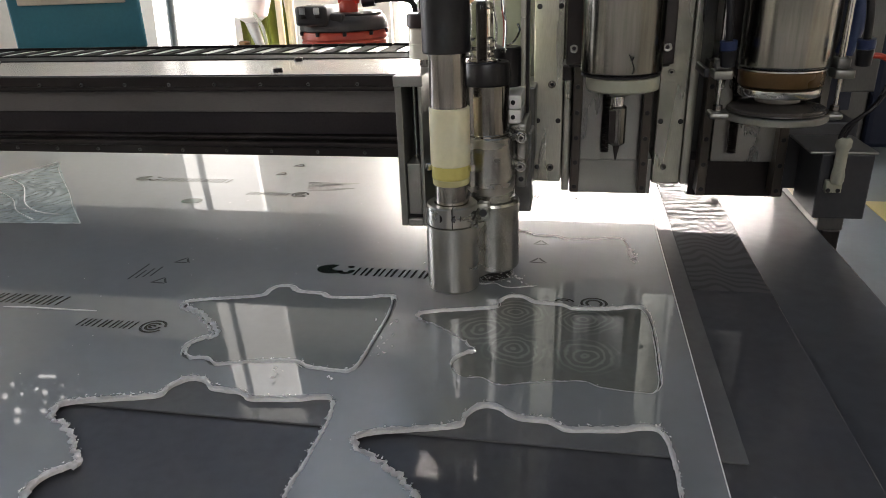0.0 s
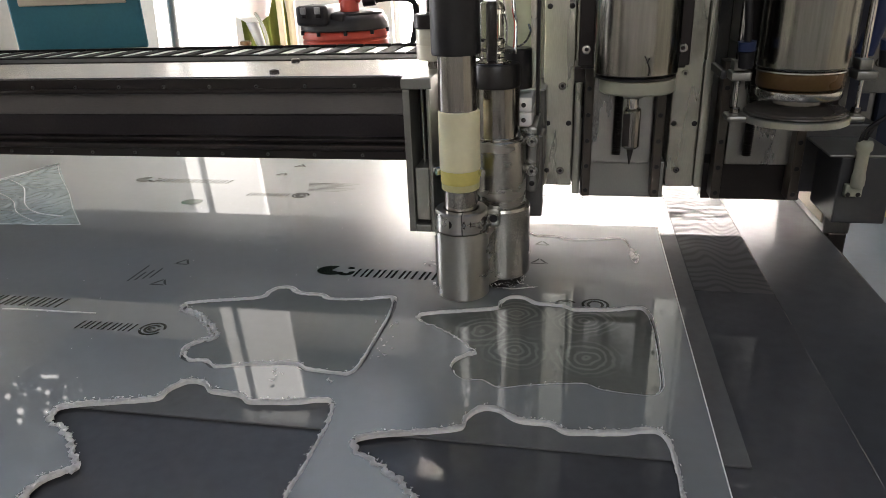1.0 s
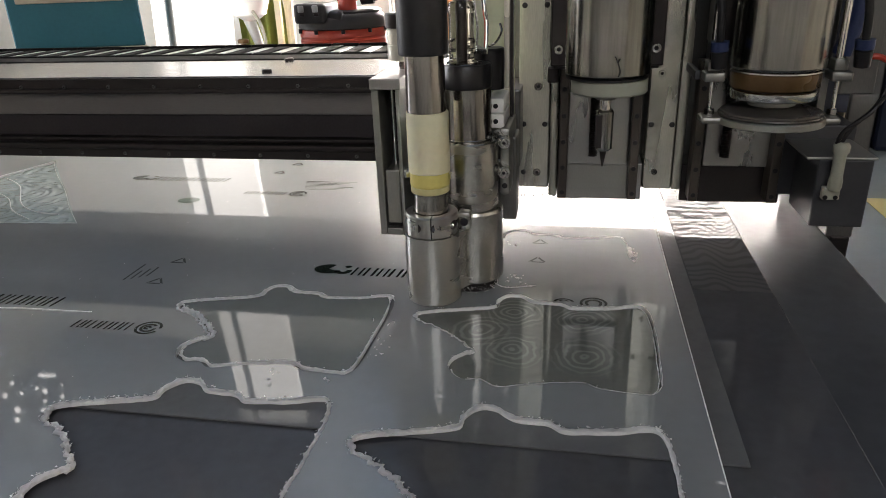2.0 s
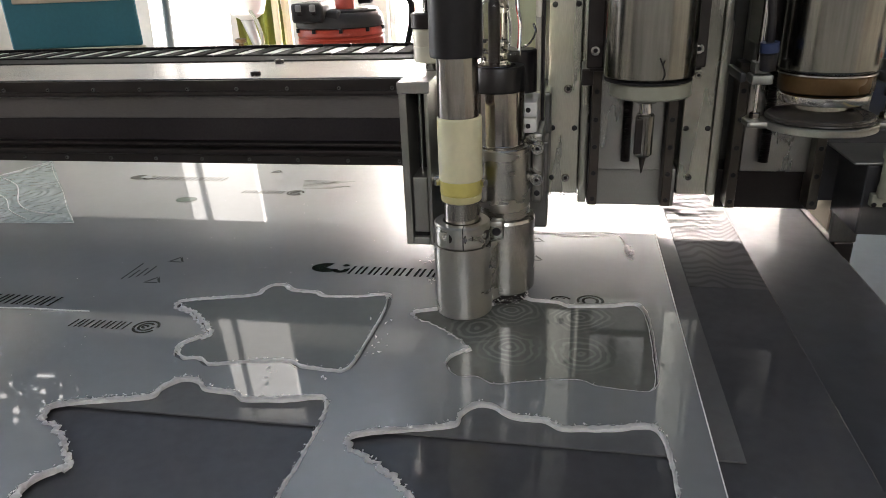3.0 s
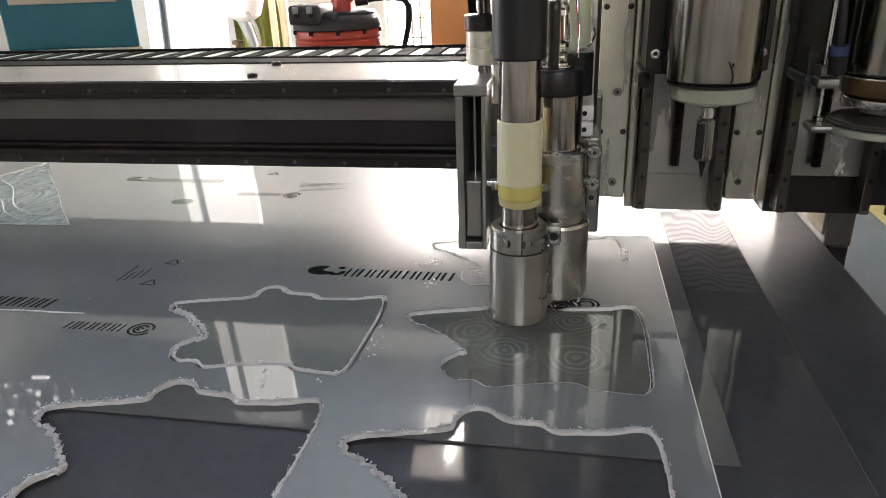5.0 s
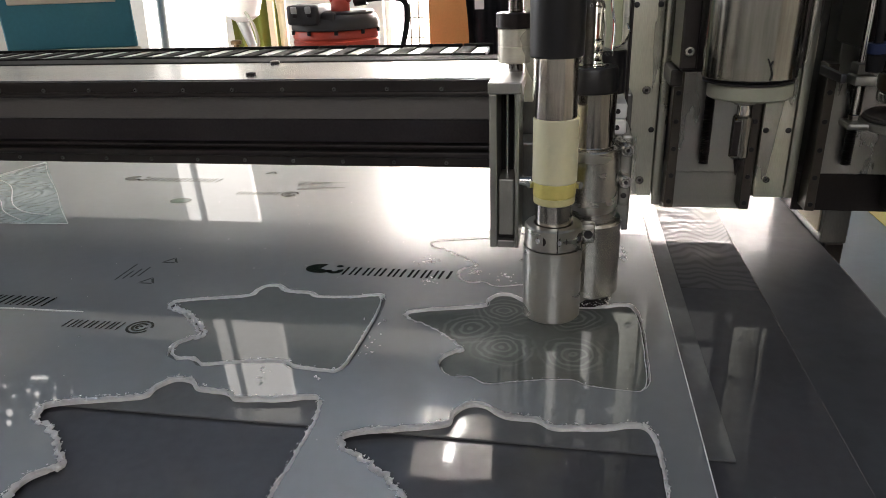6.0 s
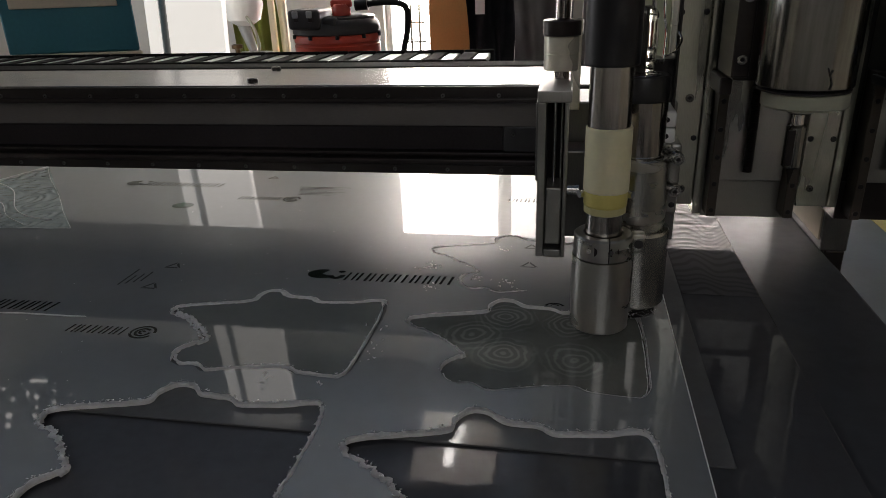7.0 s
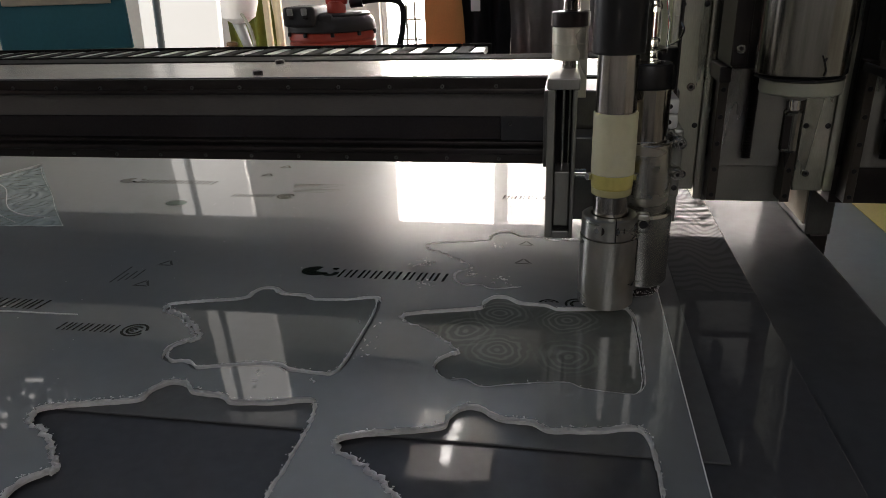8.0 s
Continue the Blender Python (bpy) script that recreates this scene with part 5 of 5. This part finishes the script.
def vacuum():
    """An industrial vacuum cleaner: steel drum, red band, black head with two latches, hose and handle."""
    c = empty("vacuum_cleaner", "red and black industrial vacuum cleaner with a black hose", "vacuum cleaner")
    x, y = -1.118, 2.12
    part("drum", lathe([(0.165, FLOOR + 0.06), (0.178, FLOOR + 0.08), (0.182, -0.030), (0.0, -0.030)], x, y, 48), REDP, c, "red drum")
    part("red_band", lathe([(0.180, -0.029), (0.186, -0.020), (0.188, 0.030), (0.184, 0.034), (0.184, 0.040), (0.188, 0.044), (0.187, 0.068), (0.182, 0.074), (0, 0.074)], x, y, 56), REDP, c, "orange-red band")
    head = part("head", lathe([(0.184, 0.075), (0.191, 0.079), (0.191, 0.090), (0.188, 0.104), (0.184, 0.118), (0.176, 0.130), (0.166, 0.136), (0.0, 0.146)], x, y, 56), GREYBLACK, c, "black motor head")
    part("lid_ridge", lathe([(0.150, 0.136), (0.150, 0.144), (0.140, 0.150), (0.0, 0.152)], x + 0.02, y, 48), BLACK, head)
    step = bmesh.new()
    box(x - 0.142, x - 0.005, y - 0.205, y - 0.02, 0.104, 0.182, 0.014, step, 3)
    box(x - 0.005, x + 0.055, y - 0.180, y - 0.03, 0.104, 0.150, 0.012, step, 3)
    part("head_step", step, GREYBLACK, head)
    for dx in (-0.106, -0.045):
        part("latch", box(x + dx - 0.013, x + dx + 0.013, y - 0.213, y - 0.205, 0.150, 0.177, 0.004), PALE_NYLON, head, "pale grey latch")
        part("latch_hook", box(x + dx - 0.006, x + dx + 0.014, y - 0.212, y - 0.206, 0.134, 0.150, 0.003), BLACKM, head)
    knob = bmesh.new()
    lathe([(0.040, 0.150), (0.040, 0.182), (0.030, 0.196), (0, 0.198)], x + 0.05, y - 0.07, 24, knob)
    box(x + 0.005, x + 0.100, y - 0.085, y - 0.060, 0.182, 0.214, 0.010, knob)
    part("red_knob", knob, REDP, head, "red turning knob")
    part("hose_cuff", rod((x + 0.095, y - 0.01, 0.186), (x + 0.150, y - 0.01, 0.190), 0.022, 18), BLACK, head)
    for k in range(10):
        a = 2 * math.pi * k / 10
        part("clip", box(x + 0.190 * math.cos(a) - 0.007, x + 0.190 * math.cos(a) + 0.007, y + 0.190 * math.sin(a) - 0.007, y + 0.190 * math.sin(a) + 0.007, 0.060, 0.078, 0.002), BLACK, c)
    part("hose", hose([(x + 0.13, y - 0.01, 0.189), (x + 0.24, y - 0.01, 0.196), (x + 0.315, y - 0.01, 0.175), (x + 0.318, y - 0.01, 0.08), (x + 0.29, y - 0.01, -0.06), (x + 0.28, y, -0.4), (x + 0.24, y, FLOOR + 0.03)], 0.0125, 12, 12), RUBBER, c, "black suction hose")
    for dx, dy in ((-0.12, -0.12), (0.12, -0.12), (-0.12, 0.12), (0.12, 0.12)):
        part("castor", rod((x + dx - 0.012, y + dy, FLOOR + 0.03), (x + dx + 0.012, y + dy, FLOOR + 0.03), 0.03, 16), RUBBER, c)
    return c


def grinder():
    """A pale bench machine with a lever and a dark round foot knob."""
    c = empty("bench_machine", "pale grey bench machine with a curved lever", "machine")
    x, y = -1.63, 2.30
    body = bmesh.new()
    lathe([(0.035, 0.10), (0.075, 0.125), (0.095, 0.19), (0.080, 0.30), (0.05, 0.36), (0, 0.37)], x, y, 28, body)
    part("housing", body, WHITE, c)
    part("neck", rod((x - 0.01, y, 0.11), (x + 0.035, y - 0.01, -0.02), 0.030, 16, None, 0.02), GREYP, c)
    part("lever", hose([(x + 0.03, y - 0.06, 0.16), (x + 0.075, y - 0.07, 0.09), (x + 0.09, y - 0.07, 0.0), (x + 0.05, y - 0.07, -0.03)], 0.008, 8), CREAM, c, "cream curved lever")
    part("stand", box(x - 0.05, x + 0.11, y - 0.09, y + 0.05, FLOOR, -0.02, 0.01), GREYP, c)
    part("foot_knob", lathe([(0.012, -0.02), (0.012, 0.0), (0.026, 0.004), (0.026, 0.018), (0.018, 0.022), (0, 0.022)], x - 0.02, y - 0.07, 20), BRONZE, c, "dark round knob")
    return c


def drape(name, x0, x1, y, z1, material, label, category, folds, depth):
    """A hanging or leaning cloth with folds, from z1 down to the floor."""
    own = bmesh.new()
    n, rows = 40, 14
    grid = []
    for j in range(rows + 1):
        z = FLOOR + (z1 - FLOOR) * j / rows
        grid.append([own.verts.new((x0 + (x1 - x0) * i / n + 0.01 * math.sin(j * 0.9 + i * 0.3), y + depth * math.sin(folds * i / n * 2 * math.pi + 0.4 * math.sin(j * 0.5)) + 0.01 * noise.noise(Vector((i * 0.3, j * 0.4, x0))), z)) for i in range(n + 1)])
    for j in range(rows):
        for i in range(n):
            own.faces.new((grid[j][i], grid[j][i + 1], grid[j + 1][i + 1], grid[j + 1][i]))
    back = bmesh.ops.solidify(own, geom=own.faces[:], thickness=0.006)
    return tagged(part(name, own, material, smooth=180), label, category)


teal_cabinet()
white_panel()
vacuum()
grinder()
drape("canvas_sheet", -1.80, -1.56, 2.52, 0.46, OLIVE, "olive green canvas hanging behind the machines", "canvas", 2.5, 0.025)
planks = [(-1.575, 0.030, 2.5), (-1.535, 0.022, 2.52), (-1.508, 0.020, 2.5)]
for x, w, y in planks:
    p = part("plank", box(x - w / 2, x + w / 2, y - 0.012, y + 0.012, FLOOR, 0.48, 0.003), PINE)
    tagged(p, "pale pine plank standing upright by the wall", "plank", "planks by the wall")
b = part("wooden_board", box(-0.80, -0.600, 2.60, 2.622, FLOOR, 0.47, 0.003), MDF)
tagged(b, "orange-brown wooden board leaning upright", "board")
drape("black_jacket", -0.605, -0.385, 2.57, 0.46, CLOTH, "black jacket hanging beside the board", "jacket", 2.2, 0.03)
tagged(part("white_tag", box(-0.560, -0.515, 2.520, 2.524, 0.115, 0.33, 0.002), WHITE), "strip of white cloth hanging on the jacket", "cloth strip")
drape("grey_curtain", -0.385, 0.35, 2.60, 0.48, GREYC, "dark grey cloth hanging behind the gantry", "curtain", 6, 0.02)
rack = empty("wire_rack", "thin pale wire rack by the wall", "rack")
for x in (-0.905, -0.862):
    part("upright", rod((x, 2.66, FLOOR), (x, 2.66, 0.16), 0.005, 8), CREAM, rack)
for z in (-0.02, 0.075, -0.4):
    part("rung", rod((-0.93, 2.66, z), (-0.83, 2.66, z), 0.004, 8), CREAM, rack)
tagged(part("floor_marking", box(1.33, 1.62, -2.5, 2.72, FLOOR + 0.0005, FLOOR + 0.003), YLINE, smooth=0), "worn yellow line painted on the floor", "floor marking", kind="structure")


def motions():
    """The gantry rolls along the bed; the carriage rides with it and runs along its beam."""
    walk(gantry, [(t, pose(0, y, 0)) for t, x, y in TRAVEL])
    walk(car, [(t, pose(x, y, 0)) for t, x, y in TRAVEL])


motions()
